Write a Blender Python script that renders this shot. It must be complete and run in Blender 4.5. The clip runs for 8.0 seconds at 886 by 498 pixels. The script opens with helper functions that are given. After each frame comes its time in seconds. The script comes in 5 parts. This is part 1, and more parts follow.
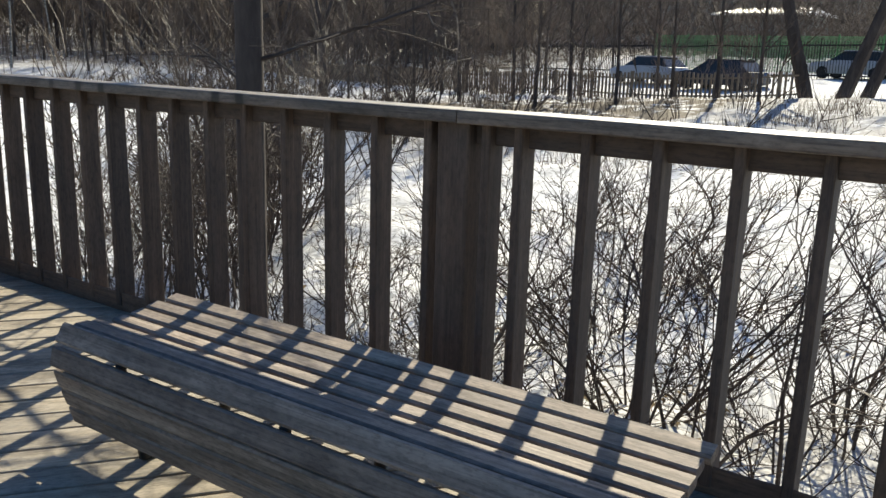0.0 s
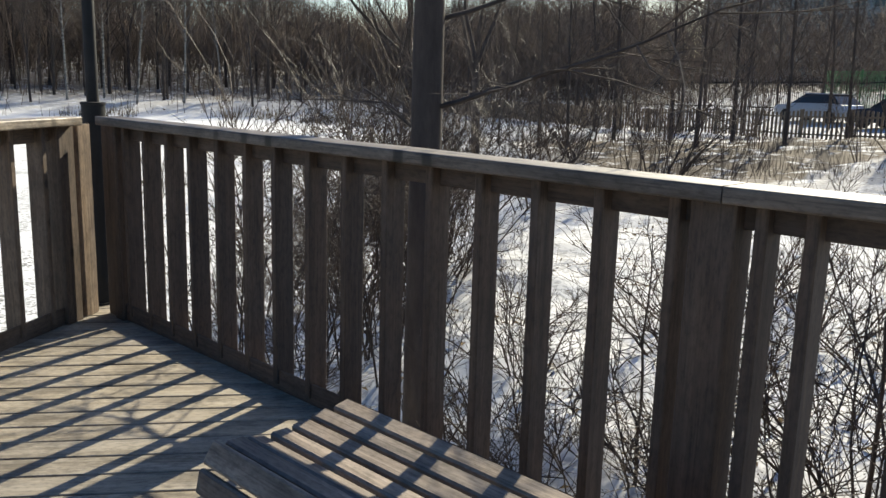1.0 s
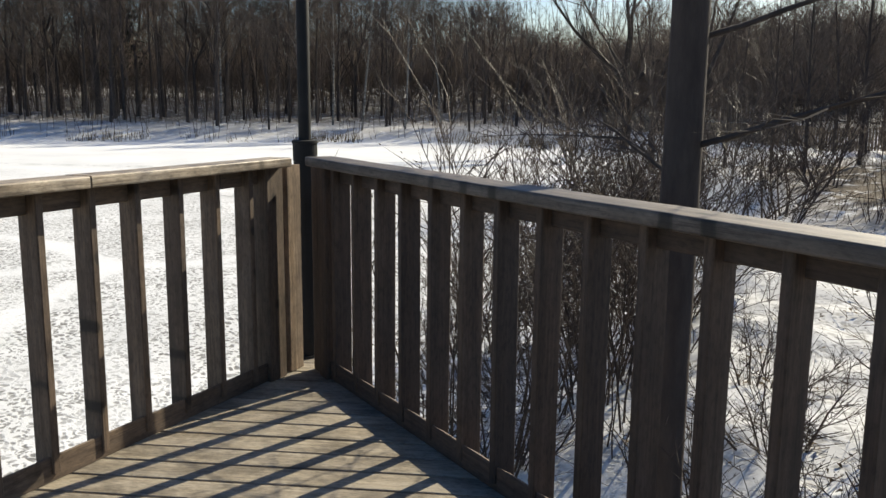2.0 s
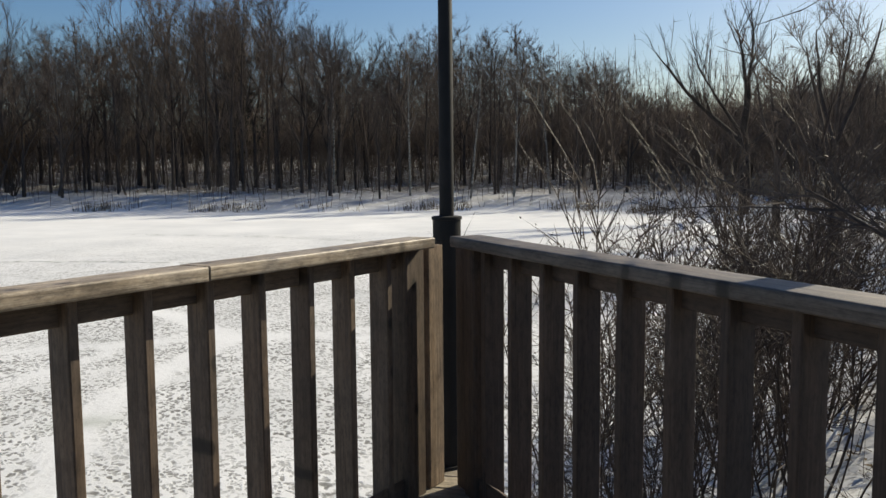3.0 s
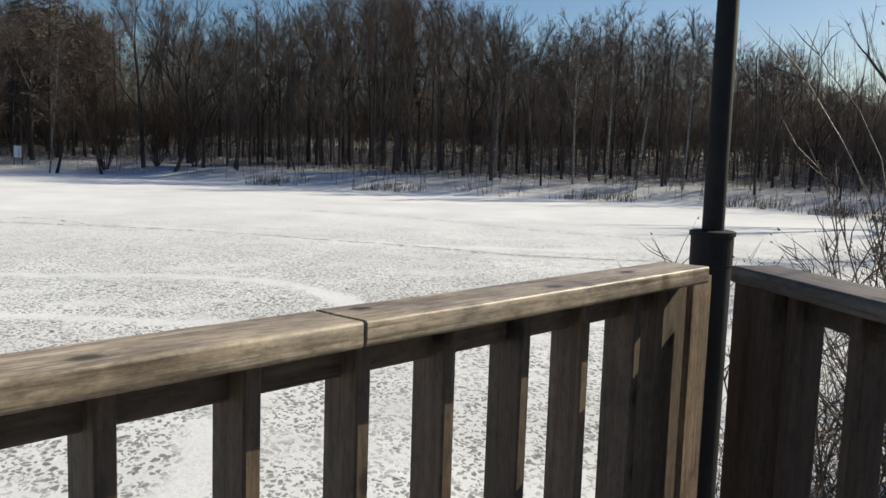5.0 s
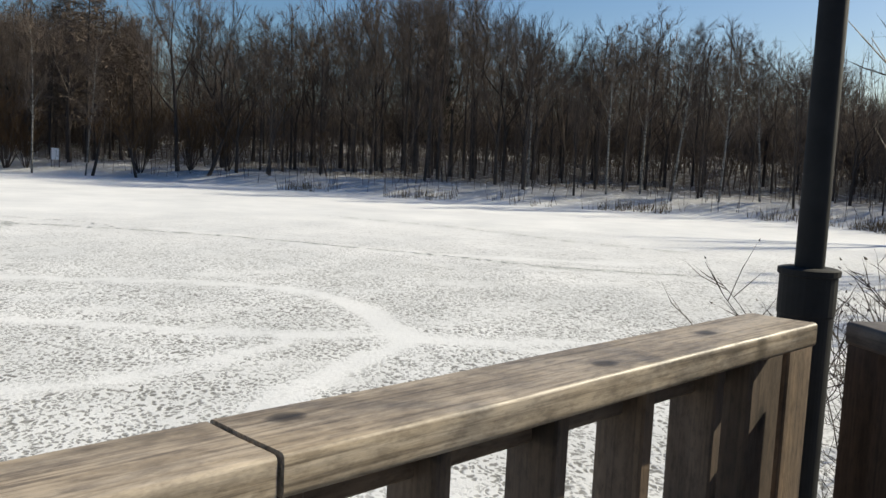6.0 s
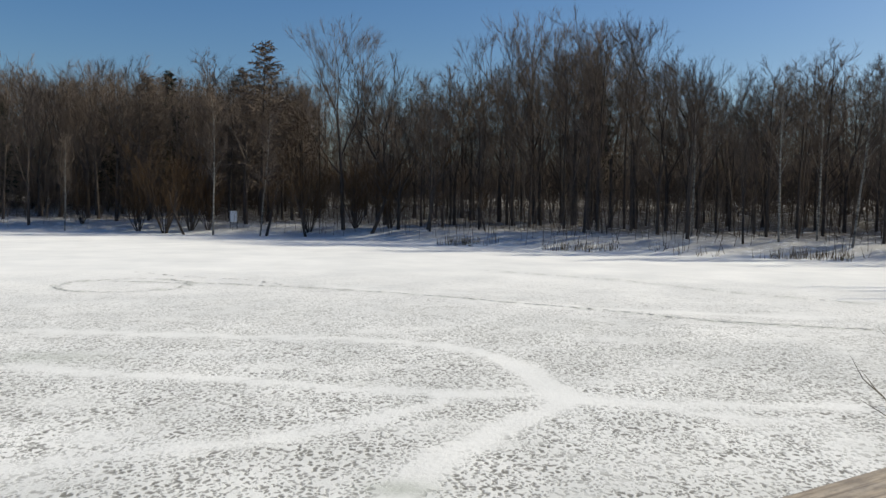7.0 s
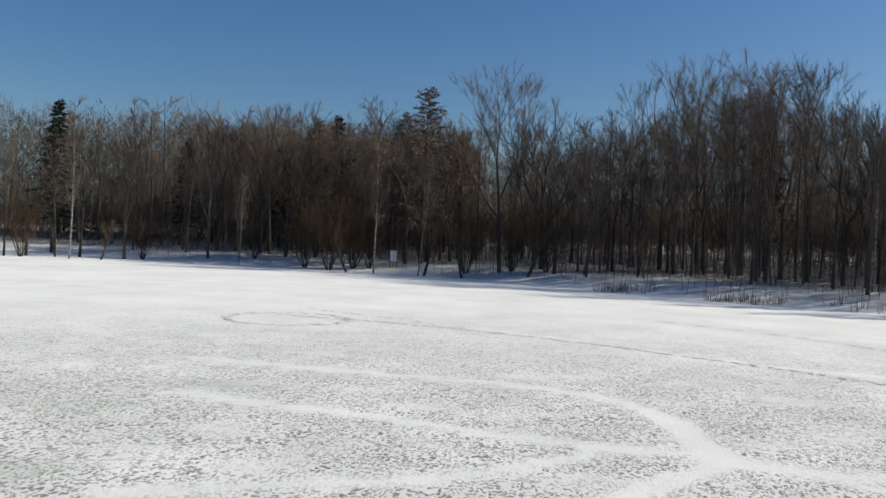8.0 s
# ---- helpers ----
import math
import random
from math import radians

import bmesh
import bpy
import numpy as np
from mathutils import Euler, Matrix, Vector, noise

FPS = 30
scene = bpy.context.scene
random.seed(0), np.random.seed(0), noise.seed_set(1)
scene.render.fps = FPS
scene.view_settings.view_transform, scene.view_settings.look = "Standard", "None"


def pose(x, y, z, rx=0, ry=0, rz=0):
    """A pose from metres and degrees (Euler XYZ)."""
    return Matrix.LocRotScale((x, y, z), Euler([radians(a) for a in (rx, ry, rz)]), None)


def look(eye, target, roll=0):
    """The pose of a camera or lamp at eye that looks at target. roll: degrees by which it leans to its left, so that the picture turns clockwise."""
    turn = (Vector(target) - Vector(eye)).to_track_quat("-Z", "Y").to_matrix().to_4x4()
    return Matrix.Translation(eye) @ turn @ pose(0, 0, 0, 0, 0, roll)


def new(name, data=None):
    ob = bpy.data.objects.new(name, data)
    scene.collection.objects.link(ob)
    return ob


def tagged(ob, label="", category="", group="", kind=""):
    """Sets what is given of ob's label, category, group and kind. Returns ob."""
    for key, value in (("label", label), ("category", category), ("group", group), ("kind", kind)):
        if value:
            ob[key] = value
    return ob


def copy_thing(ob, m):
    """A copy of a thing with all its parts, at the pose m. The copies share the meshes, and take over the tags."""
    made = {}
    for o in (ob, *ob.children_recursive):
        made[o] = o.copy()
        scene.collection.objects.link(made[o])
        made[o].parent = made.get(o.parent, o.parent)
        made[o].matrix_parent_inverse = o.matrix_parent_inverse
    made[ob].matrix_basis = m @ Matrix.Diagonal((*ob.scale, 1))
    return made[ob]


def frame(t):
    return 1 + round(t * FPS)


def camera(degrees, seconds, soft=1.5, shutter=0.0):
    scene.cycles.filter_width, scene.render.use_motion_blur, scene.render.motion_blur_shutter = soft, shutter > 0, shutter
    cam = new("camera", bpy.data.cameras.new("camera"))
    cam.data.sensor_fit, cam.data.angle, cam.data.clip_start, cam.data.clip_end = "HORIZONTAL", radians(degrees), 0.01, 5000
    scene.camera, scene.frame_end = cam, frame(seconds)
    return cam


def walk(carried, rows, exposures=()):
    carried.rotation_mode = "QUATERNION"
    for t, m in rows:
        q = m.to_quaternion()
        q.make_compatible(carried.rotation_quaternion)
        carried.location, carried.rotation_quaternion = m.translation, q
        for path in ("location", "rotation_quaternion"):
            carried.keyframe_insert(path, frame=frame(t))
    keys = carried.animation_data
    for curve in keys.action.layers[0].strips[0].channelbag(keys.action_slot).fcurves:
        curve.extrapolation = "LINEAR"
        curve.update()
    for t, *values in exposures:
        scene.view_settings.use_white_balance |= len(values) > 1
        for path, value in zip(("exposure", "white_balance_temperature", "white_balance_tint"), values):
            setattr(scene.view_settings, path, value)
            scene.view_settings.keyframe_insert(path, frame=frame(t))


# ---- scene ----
cam = camera(55.32, 8.0)
PATH = [
    (0.0, pose(5.382, -2.450, 1.287, 76.77, -1.65, 34.60)),
    (0.5, pose(5.075, -2.268, 1.291, 78.43, -2.66, 39.23)),
    (1.0, pose(4.784, -2.076, 1.329, 78.83, -1.59, 44.37)),
    (1.5, pose(4.488, -1.824, 1.335, 78.89, -0.35, 52.83)),
    (1.7, pose(4.369, -1.757, 1.349, 78.89, -0.43, 56.07)),
    (2.8, pose(3.637, -1.639, 1.394, 84.00, 0.17, 63.27)),
    (3.0, pose(3.499, -1.594, 1.377, 84.62, 0.51, 65.73)),
    (3.5, pose(3.170, -1.494, 1.403, 85.25, -0.14, 71.85)),
    (4.0, pose(2.840, -1.477, 1.380, 85.11, -1.87, 73.27)),
    (4.5, pose(2.538, -1.475, 1.390, 84.58, -2.34, 73.87)),
    (4.7, pose(2.443, -1.460, 1.379, 84.25, -1.81, 75.22)),
    (5.8, pose(1.865, -1.243, 1.369, 83.19, -2.60, 78.30)),
    (6.0, pose(1.734, -1.222, 1.374, 83.97, -2.65, 78.69)),
    (6.5, pose(1.550, -1.208, 1.424, 85.45, -1.62, 82.09)),
    (7.0, pose(1.418, -1.087, 1.417, 87.22, -0.85, 89.41)),
    (7.5, pose(1.354, -0.962, 1.463, 89.41, -1.62, 95.23)),
    (8.0, pose(1.294, -0.964, 1.445, 89.84, -2.48, 100.06)),
]
EXPOSURES = [(0.0, 1.0, 6750, 4), (0.5, 0.98, 6750, 5), (1.0, 0.82, 6700, 5), (1.5, 0.74, 6750, 6), (2.8, 0.2, 6800, 6), (4.5, 0.14, 6750, 6), (6.0, 0.24, 6750, 5), (8.0, 0.1, 6500, 5)]
walk(cam, PATH, EXPOSURES)

# ---- daylight ----
SUN_EL, SUN_AZ = 32.0, -15.0  # degrees above the horizon, degrees clockwise from +y
world = bpy.data.worlds.new("sky")
scene.world = world
world.use_nodes = True
wn = world.node_tree.nodes
sky = wn.new("ShaderNodeTexSky")
sky.sky_type = "NISHITA"
sky.sun_disc = False
sky.sun_elevation, sky.sun_rotation = radians(SUN_EL), radians(SUN_AZ)
sky.air_density, sky.dust_density, sky.ozone_density = 1.0, 1.2, 3.4
wn["Background"].inputs["Strength"].default_value = 0.086
deep = wn.new("ShaderNodeHueSaturation")
deep.inputs["Hue"].default_value, deep.inputs["Saturation"].default_value = 0.508, 1.27
world.node_tree.links.new(sky.outputs["Color"], deep.inputs["Color"])
world.node_tree.links.new(deep.outputs["Color"], wn["Background"].inputs["Color"])
sun_dir = Vector((math.sin(radians(SUN_AZ)) * math.cos(radians(SUN_EL)), math.cos(radians(SUN_AZ)) * math.cos(radians(SUN_EL)), math.sin(radians(SUN_EL))))
sun = new("sun", bpy.data.lights.new("sun", "SUN"))
sun.data.energy, sun.data.angle, sun.data.color = 5.0, radians(0.53), (1.0, 0.92, 0.77)
sun.matrix_world = look(sun_dir * 60, (0, 0, 0))


# ---- materials ----
def mat(name, rough=0.8, metal=0.0):
    m = bpy.data.materials.new(name)
    m.use_nodes = True
    n, l = m.node_tree.nodes, m.node_tree.links
    b = n["Principled BSDF"]
    b.inputs["Roughness"].default_value, b.inputs["Metallic"].default_value = rough, metal
    return m, n, l, b


def ramp(n, stops):
    r = n.new("ShaderNodeValToRGB")
    while len(r.color_ramp.elements) < len(stops):
        r.color_ramp.elements.new(0.5)
    for e, (p, c) in zip(r.color_ramp.elements, stops):
        e.position, e.color = p, (*c, 1) if len(c) == 3 else c
    return r


def mixrgb(n, l, a, b, fac, mode="MIX"):
    x = n.new("ShaderNodeMix")
    x.data_type, x.blend_type = "RGBA", mode
    for sock, val in ((x.inputs[0], fac), (x.inputs[6], a), (x.inputs[7], b)):
        if hasattr(val, "is_linked"):
            l.new(val, sock)
        elif isinstance(val, tuple):
            sock.default_value = (*val, 1)
        else:
            sock.default_value = val
    return x.outputs[2]


def tex(n, l, kind, scale, vec, detail=4.0, rough=0.55):
    x = n.new("ShaderNodeTex" + kind)
    x.inputs["Scale"].default_value = scale
    if kind == "Noise":
        x.inputs["Detail"].default_value, x.inputs["Roughness"].default_value = detail, rough
    l.new(vec, x.inputs["Vector"])
    return x


def mapping(n, l, vec, scale, offset=None):
    x = n.new("ShaderNodeMapping")
    x.inputs["Scale"].default_value = scale
    l.new(vec, x.inputs["Vector"])
    if offset is not None:
        l.new(offset, x.inputs["Location"])
    return x.outputs["Vector"]


def bump(n, l, b, height, strength, dist):
    x = n.new("ShaderNodeBump")
    x.inputs["Strength"].default_value, x.inputs["Distance"].default_value = strength, dist
    l.new(height, x.inputs["Height"])
    l.new(x.outputs["Normal"], b.inputs["Normal"])


def scaled_random(n, l, k):
    info = n.new("ShaderNodeObjectInfo")
    x = n.new("ShaderNodeMath")
    x.operation = "MULTIPLY"
    l.new(info.outputs["Random"], x.inputs[0])
    x.inputs[1].default_value = k
    return x.outputs[0], info.outputs["Random"]


def wood(name, dark, mid, pale, rough=0.75, knots=True, grey=0.3, fine_grain=34, dirt=0.7, streak=0.75):
    """Sawn softwood: grain along the local x axis, knots, greyed patches."""
    m, n, l, b = mat(name, rough)
    co = n.new("ShaderNodeTexCoord").outputs["Object"]
    off, rnd = scaled_random(n, l, 37.0)
    v = mapping(n, l, co, (1.6 if fine_grain < 50 else 3.2, fine_grain, fine_grain), off)
    g = tex(n, l, "Noise", 1.0, v, 6, 0.6)
    r = ramp(n, [(0.3, dark), (0.52, mid), (0.72, pale)])
    l.new(g.outputs["Fac"], r.inputs["Fac"])
    v2 = mapping(n, l, co, (1.2, 5, 5), off)
    blotch = tex(n, l, "Noise", 1.5, v2, 5, 0.65)
    r2 = ramp(n, [(0.4, (0, 0, 0)), (0.7, (grey, grey, grey))])
    l.new(blotch.outputs["Fac"], r2.inputs["Fac"])
    gm = sum(mid) / 3
    c = mixrgb(n, l, r.outputs["Color"], (gm * 1.1, gm * 1.05, gm), r2.outputs["Color"])
    # board-to-board difference
    r3 = ramp(n, [(0.0, (0.78, 0.78, 0.8)), (1.0, (1.15, 1.12, 1.08))])
    l.new(rnd, r3.inputs["Fac"])
    c = mixrgb(n, l, c, r3.outputs["Color"], 1.0, "MULTIPLY")
    if knots:
        kw = tex(n, l, "Noise", 30.0, co, 2)
        v3 = mapping(n, l, mixrgb(n, l, co, kw.outputs["Color"], 0.012, "ADD"), (5.5, 9, 1), off)
        k = tex(n, l, "Voronoi", 1.0, v3)
        k.voronoi_dimensions = "2D"
        r4 = ramp(n, [(0.07, (1, 1, 1)), (0.12, (0.75, 0.75, 0.75)), (0.15, (0.3, 0.3, 0.3)), (0.27, (0, 0, 0))])
        l.new(k.outputs["Distance"], r4.inputs["Fac"])
        some = ramp(n, [(0.34, (0, 0, 0)), (0.42, (1, 1, 1))])
        l.new(k.outputs["Color"], some.inputs["Fac"])
        knot = mixrgb(n, l, r4.outputs["Color"], some.outputs["Color"], 1.0, "MULTIPLY")
        c = mixrgb(n, l, c, tuple(x * 0.28 for x in dark), knot)
    v5 = mapping(n, l, co, (4, 150, 150), off)
    fine = tex(n, l, "Noise", 1.0, v5, 3, 0.6)
    r5 = ramp(n, [(0.34, (0.38, 0.36, 0.35)), (0.47, (1, 1, 1)), (0.7, (1.2, 1.2, 1.2))])
    l.new(fine.outputs["Fac"], r5.inputs["Fac"])
    c = mixrgb(n, l, c, r5.outputs["Color"], streak, "MULTIPLY")
    stain = tex(n, l, "Noise", 7.0, mapping(n, l, co, (0.5, 1, 1), off), 6, 0.75)
    r6 = ramp(n, [(0.38, (0.5, 0.49, 0.48)), (0.55, (1, 1, 1)), (0.72, (1.15, 1.14, 1.12))])
    l.new(stain.outputs["Fac"], r6.inputs["Fac"])
    c = mixrgb(n, l, c, r6.outputs["Color"], dirt, "MULTIPLY")
    speck = tex(n, l, "Noise", 85.0, mapping(n, l, co, (0.35, 1, 1), off), 4, 0.7)
    r7 = ramp(n, [(0.36, (0.62, 0.61, 0.6)), (0.5, (1, 1, 1)), (0.66, (1.14, 1.13, 1.12))])
    l.new(speck.outputs["Fac"], r7.inputs["Fac"])
    c = mixrgb(n, l, c, r7.outputs["Color"], 0.8, "MULTIPLY")
    l.new(c, b.inputs["Base Color"])
    bump(n, l, b, g.outputs["Fac"], 0.35, 0.004)
    return m


# railing A gets darker tones than railing B, in rails and caps alike
M_RAIL = wood("dark_rail_wood", (0.062, 0.04, 0.027), (0.092, 0.06, 0.041), (0.125, 0.085, 0.058), knots=False, streak=0.45, dirt=0.5)
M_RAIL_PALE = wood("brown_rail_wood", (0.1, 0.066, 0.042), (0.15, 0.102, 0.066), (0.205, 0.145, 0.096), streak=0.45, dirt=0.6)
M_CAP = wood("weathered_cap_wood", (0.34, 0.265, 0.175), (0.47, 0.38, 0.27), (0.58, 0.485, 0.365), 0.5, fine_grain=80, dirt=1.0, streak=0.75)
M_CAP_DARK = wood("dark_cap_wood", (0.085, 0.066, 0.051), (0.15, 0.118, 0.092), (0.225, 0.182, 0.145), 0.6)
# corner board of railing B, a step paler than its balusters
M_BOARD = wood("pale_brown_board", (0.13, 0.085, 0.05), (0.21, 0.145, 0.09), (0.29, 0.21, 0.135), 0.7, knots=False)
M_DECK = wood("deck_wood", (0.24, 0.2, 0.145), (0.32, 0.275, 0.205), (0.39, 0.34, 0.265), 0.75, knots=False, streak=0.35, dirt=1.0)
M_BENCH = wood("bench_wood", (0.15, 0.113, 0.083), (0.245, 0.192, 0.147), (0.35, 0.285, 0.225), 0.75, knots=False, streak=0.5)


def paint(name, col, rough=0.5, metal=0.0, wear=0.25, scale=9.0):
    m, n, l, b = mat(name, rough, metal)
    co = n.new("ShaderNodeTexCoord").outputs["Object"]
    a = tex(n, l, "Noise", scale, co, 6, 0.65)
    lo = tuple(max(0.0, x * (1 - wear)) for x in col)
    hi = tuple(min(1.0, x * (1 + wear)) for x in col)
    r = ramp(n, [(0.3, lo), (0.7, hi)])
    l.new(a.outputs["Fac"], r.inputs["Fac"])
    l.new(r.outputs["Color"], b.inputs["Base Color"])
    f = tex(n, l, "Noise", scale * 12, co, 3)
    bump(n, l, b, f.outputs["Fac"], 0.15, 0.002)
    return m


M_IRON = paint("dark_painted_steel", (0.02, 0.019, 0.018), 0.75, 0.0)
M_IRON.node_tree.nodes["Principled BSDF"].inputs["Specular IOR Level"].default_value = 0.22
M_FRAME = paint("bench_steel", (0.03, 0.03, 0.03), 0.5, 0.4)
M_GLASS_DARK = paint("car_glass", (0.02, 0.025, 0.03), 0.08, 0.0, 0.05)
M_TYRE = paint("rubber", (0.02, 0.02, 0.02), 0.9)
M_CAR_DARK = paint("dark_car_paint", (0.03, 0.035, 0.045), 0.25, 0.2, 0.1)
M_CAR_PALE = paint("pale_car_paint", (0.36, 0.38, 0.4), 0.3, 0.2, 0.1)
M_LAMP_GLASS = paint("headlight_lens", (0.7, 0.72, 0.74), 0.1, 0.0, 0.05)
M_ROOF = paint("white_sheet_roof", (0.78, 0.78, 0.76), 0.45, 0.0, 0.08, 1.5)
M_WALL = paint("grey_green_render", (0.27, 0.29, 0.27), 0.8, 0.0, 0.15, 0.6)
M_PANE = paint("window_pane", (0.05, 0.07, 0.08), 0.1, 0.0, 0.2, 0.8)
M_GREEN = paint("green_fence_net", (0.06, 0.22, 0.07), 0.7, 0.0, 0.3, 1.2)
M_FENCE = paint("pale_picket_wood", (0.2, 0.15, 0.1), 0.8, 0.0, 0.35, 3.0)
M_SIGN = paint("white_board", (0.75, 0.78, 0.82), 0.5, 0.0, 0.05)


def bark(name, dark, pale, scale=6.0, rough=0.9, shine=0.1):
    m, n, l, b = mat(name, rough)
    b.inputs["Specular IOR Level"].default_value = shine
    co = n.new("ShaderNodeTexCoord").outputs["Object"]
    v = mapping(n, l, co, (1, 1, 0.25))
    a = tex(n, l, "Noise", scale, v, 6, 0.7)
    r = ramp(n, [(0.32, dark), (0.68, pale)])
    l.new(a.outputs["Fac"], r.inputs["Fac"])
    _, rnd = scaled_random(n, l, 1.0)
    r3 = ramp(n, [(0.0, (0.75, 0.75, 0.78)), (1.0, (1.25, 1.2, 1.15))])
    l.new(rnd, r3.inputs["Fac"])
    l.new(mixrgb(n, l, r.outputs["Color"], r3.outputs["Color"], 1.0, "MULTIPLY"), b.inputs["Base Color"])
    bump(n, l, b, a.outputs["Fac"], 0.6, 0.02)
    return m


M_BARK = bark("dark_bark", (0.04, 0.034, 0.031), (0.1, 0.084, 0.074))
M_TWIG = bark("fine_twigs", (0.064, 0.052, 0.044), (0.162, 0.131, 0.108), 2.0)
M_TWIG_RED = bark("willow_twigs", (0.055, 0.036, 0.021), (0.125, 0.082, 0.047), 2.0)
M_SHRUB = bark("shrub_bark", (0.038, 0.028, 0.022), (0.105, 0.076, 0.056), 12.0, 0.6, 0.2)
M_BRUSH = bark("brown_brush_bark", (0.075, 0.055, 0.041), (0.2, 0.146, 0.106), 4.0, 0.65, 0.2)
M_NEEDLE = bark("dark_needles", (0.016, 0.02, 0.015), (0.034, 0.04, 0.028), 1.5)
# bark darkened further: the old tree's backlit shade is put into its colour
M_BACKLIT_BARK = bark("backlit_bark", (0.022, 0.019, 0.017), (0.055, 0.047, 0.041))
M_REED = bark("dry_reed", (0.14, 0.1, 0.055), (0.27, 0.2, 0.11), 3.0)


def birch_bark():
    m, n, l, b = mat("birch_bark", 0.75)
    co = n.new("ShaderNodeTexCoord").outputs["Object"]
    v = mapping(n, l, co, (1.2, 1.2, 3.5))
    a = tex(n, l, "Noise", 1.6, v, 5, 0.7)
    r = ramp(n, [(0.4, (0.06, 0.055, 0.05)), (0.55, (0.24, 0.225, 0.2)), (0.8, (0.42, 0.4, 0.37))])
    l.new(a.outputs["Fac"], r.inputs["Fac"])
    l.new(r.outputs["Color"], b.inputs["Base Color"])
    bump(n, l, b, a.outputs["Fac"], 0.3, 0.01)
    return m


M_BIRCH = birch_bark()


def snow():
    """Old snow: clean, crusted, and trodden where the mesh's 'trodden' value is high; earth colour where the ground
    lies bare or the far wood's floor is shaded.
    """
    m, n, l, b = mat("old_snow", 0.85)
    b.inputs["Specular IOR Level"].default_value = 0.08
    geo = n.new("ShaderNodeNewGeometry").outputs["Position"]
    big = tex(n, l, "Noise", 0.22, geo, 5, 0.6)
    base = ramp(n, [(0.3, (0.7, 0.7, 0.7)), (0.7, (0.86, 0.85, 0.84))])
    l.new(big.outputs["Fac"], base.inputs["Fac"])
    # footprints: shoe-size dents, trodden grey and hollow shade put into the colour
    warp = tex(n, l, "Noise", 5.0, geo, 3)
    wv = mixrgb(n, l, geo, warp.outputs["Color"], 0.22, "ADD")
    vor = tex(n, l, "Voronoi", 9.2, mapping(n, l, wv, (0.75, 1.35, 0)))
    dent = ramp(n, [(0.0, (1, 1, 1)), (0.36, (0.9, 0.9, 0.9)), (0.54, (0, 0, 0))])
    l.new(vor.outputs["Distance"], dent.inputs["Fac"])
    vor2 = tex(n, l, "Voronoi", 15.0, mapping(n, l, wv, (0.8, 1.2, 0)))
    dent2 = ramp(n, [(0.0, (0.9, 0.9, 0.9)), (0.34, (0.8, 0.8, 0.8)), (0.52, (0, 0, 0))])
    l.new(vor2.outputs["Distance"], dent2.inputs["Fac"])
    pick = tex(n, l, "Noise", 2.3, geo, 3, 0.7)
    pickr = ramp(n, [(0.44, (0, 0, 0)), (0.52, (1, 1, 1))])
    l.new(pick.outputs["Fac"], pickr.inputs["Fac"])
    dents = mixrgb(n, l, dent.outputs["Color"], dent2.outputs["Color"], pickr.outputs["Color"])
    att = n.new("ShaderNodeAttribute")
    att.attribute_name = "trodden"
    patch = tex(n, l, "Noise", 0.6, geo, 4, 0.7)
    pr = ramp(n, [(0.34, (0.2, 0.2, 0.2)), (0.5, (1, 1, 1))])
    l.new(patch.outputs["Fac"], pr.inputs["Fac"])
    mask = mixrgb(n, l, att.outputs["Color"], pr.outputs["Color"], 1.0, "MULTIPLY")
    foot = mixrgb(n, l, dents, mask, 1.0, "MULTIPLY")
    worn = tex(n, l, "Noise", 0.35, geo, 5, 0.65)
    wr = ramp(n, [(0.35, (0, 0, 0)), (0.62, (0.42, 0.42, 0.42))])
    l.new(worn.outputs["Fac"], wr.inputs["Fac"])
    grey = mixrgb(n, l, wr.outputs["Color"], att.outputs["Color"], 1.0, "MULTIPLY")
    c = mixrgb(n, l, base.outputs["Color"], (0.52, 0.52, 0.51), grey)
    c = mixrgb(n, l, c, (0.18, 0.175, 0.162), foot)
    wet = n.new("ShaderNodeAttribute")
    wet.attribute_name = "slush"
    c = mixrgb(n, l, c, (0.42, 0.44, 0.4), wet.outputs["Color"])
    earth = n.new("ShaderNodeAttribute")
    earth.attribute_name = "bare_shade"
    en = tex(n, l, "Noise", 1.3, geo, 6, 0.7)
    er = ramp(n, [(0.37, (0, 0, 0)), (0.47, (1, 1, 1))])
    l.new(en.outputs["Fac"], er.inputs["Fac"])
    em = mixrgb(n, l, earth.outputs["Color"], er.outputs["Color"], 1.0, "MULTIPLY")
    c = mixrgb(n, l, c, (0.11, 0.085, 0.06), em)
    l.new(c, b.inputs["Base Color"])
    fine = tex(n, l, "Noise", 7.0, geo, 5, 0.7)
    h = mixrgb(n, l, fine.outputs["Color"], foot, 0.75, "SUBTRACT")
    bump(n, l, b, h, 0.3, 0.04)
    return m


M_SNOW = snow()


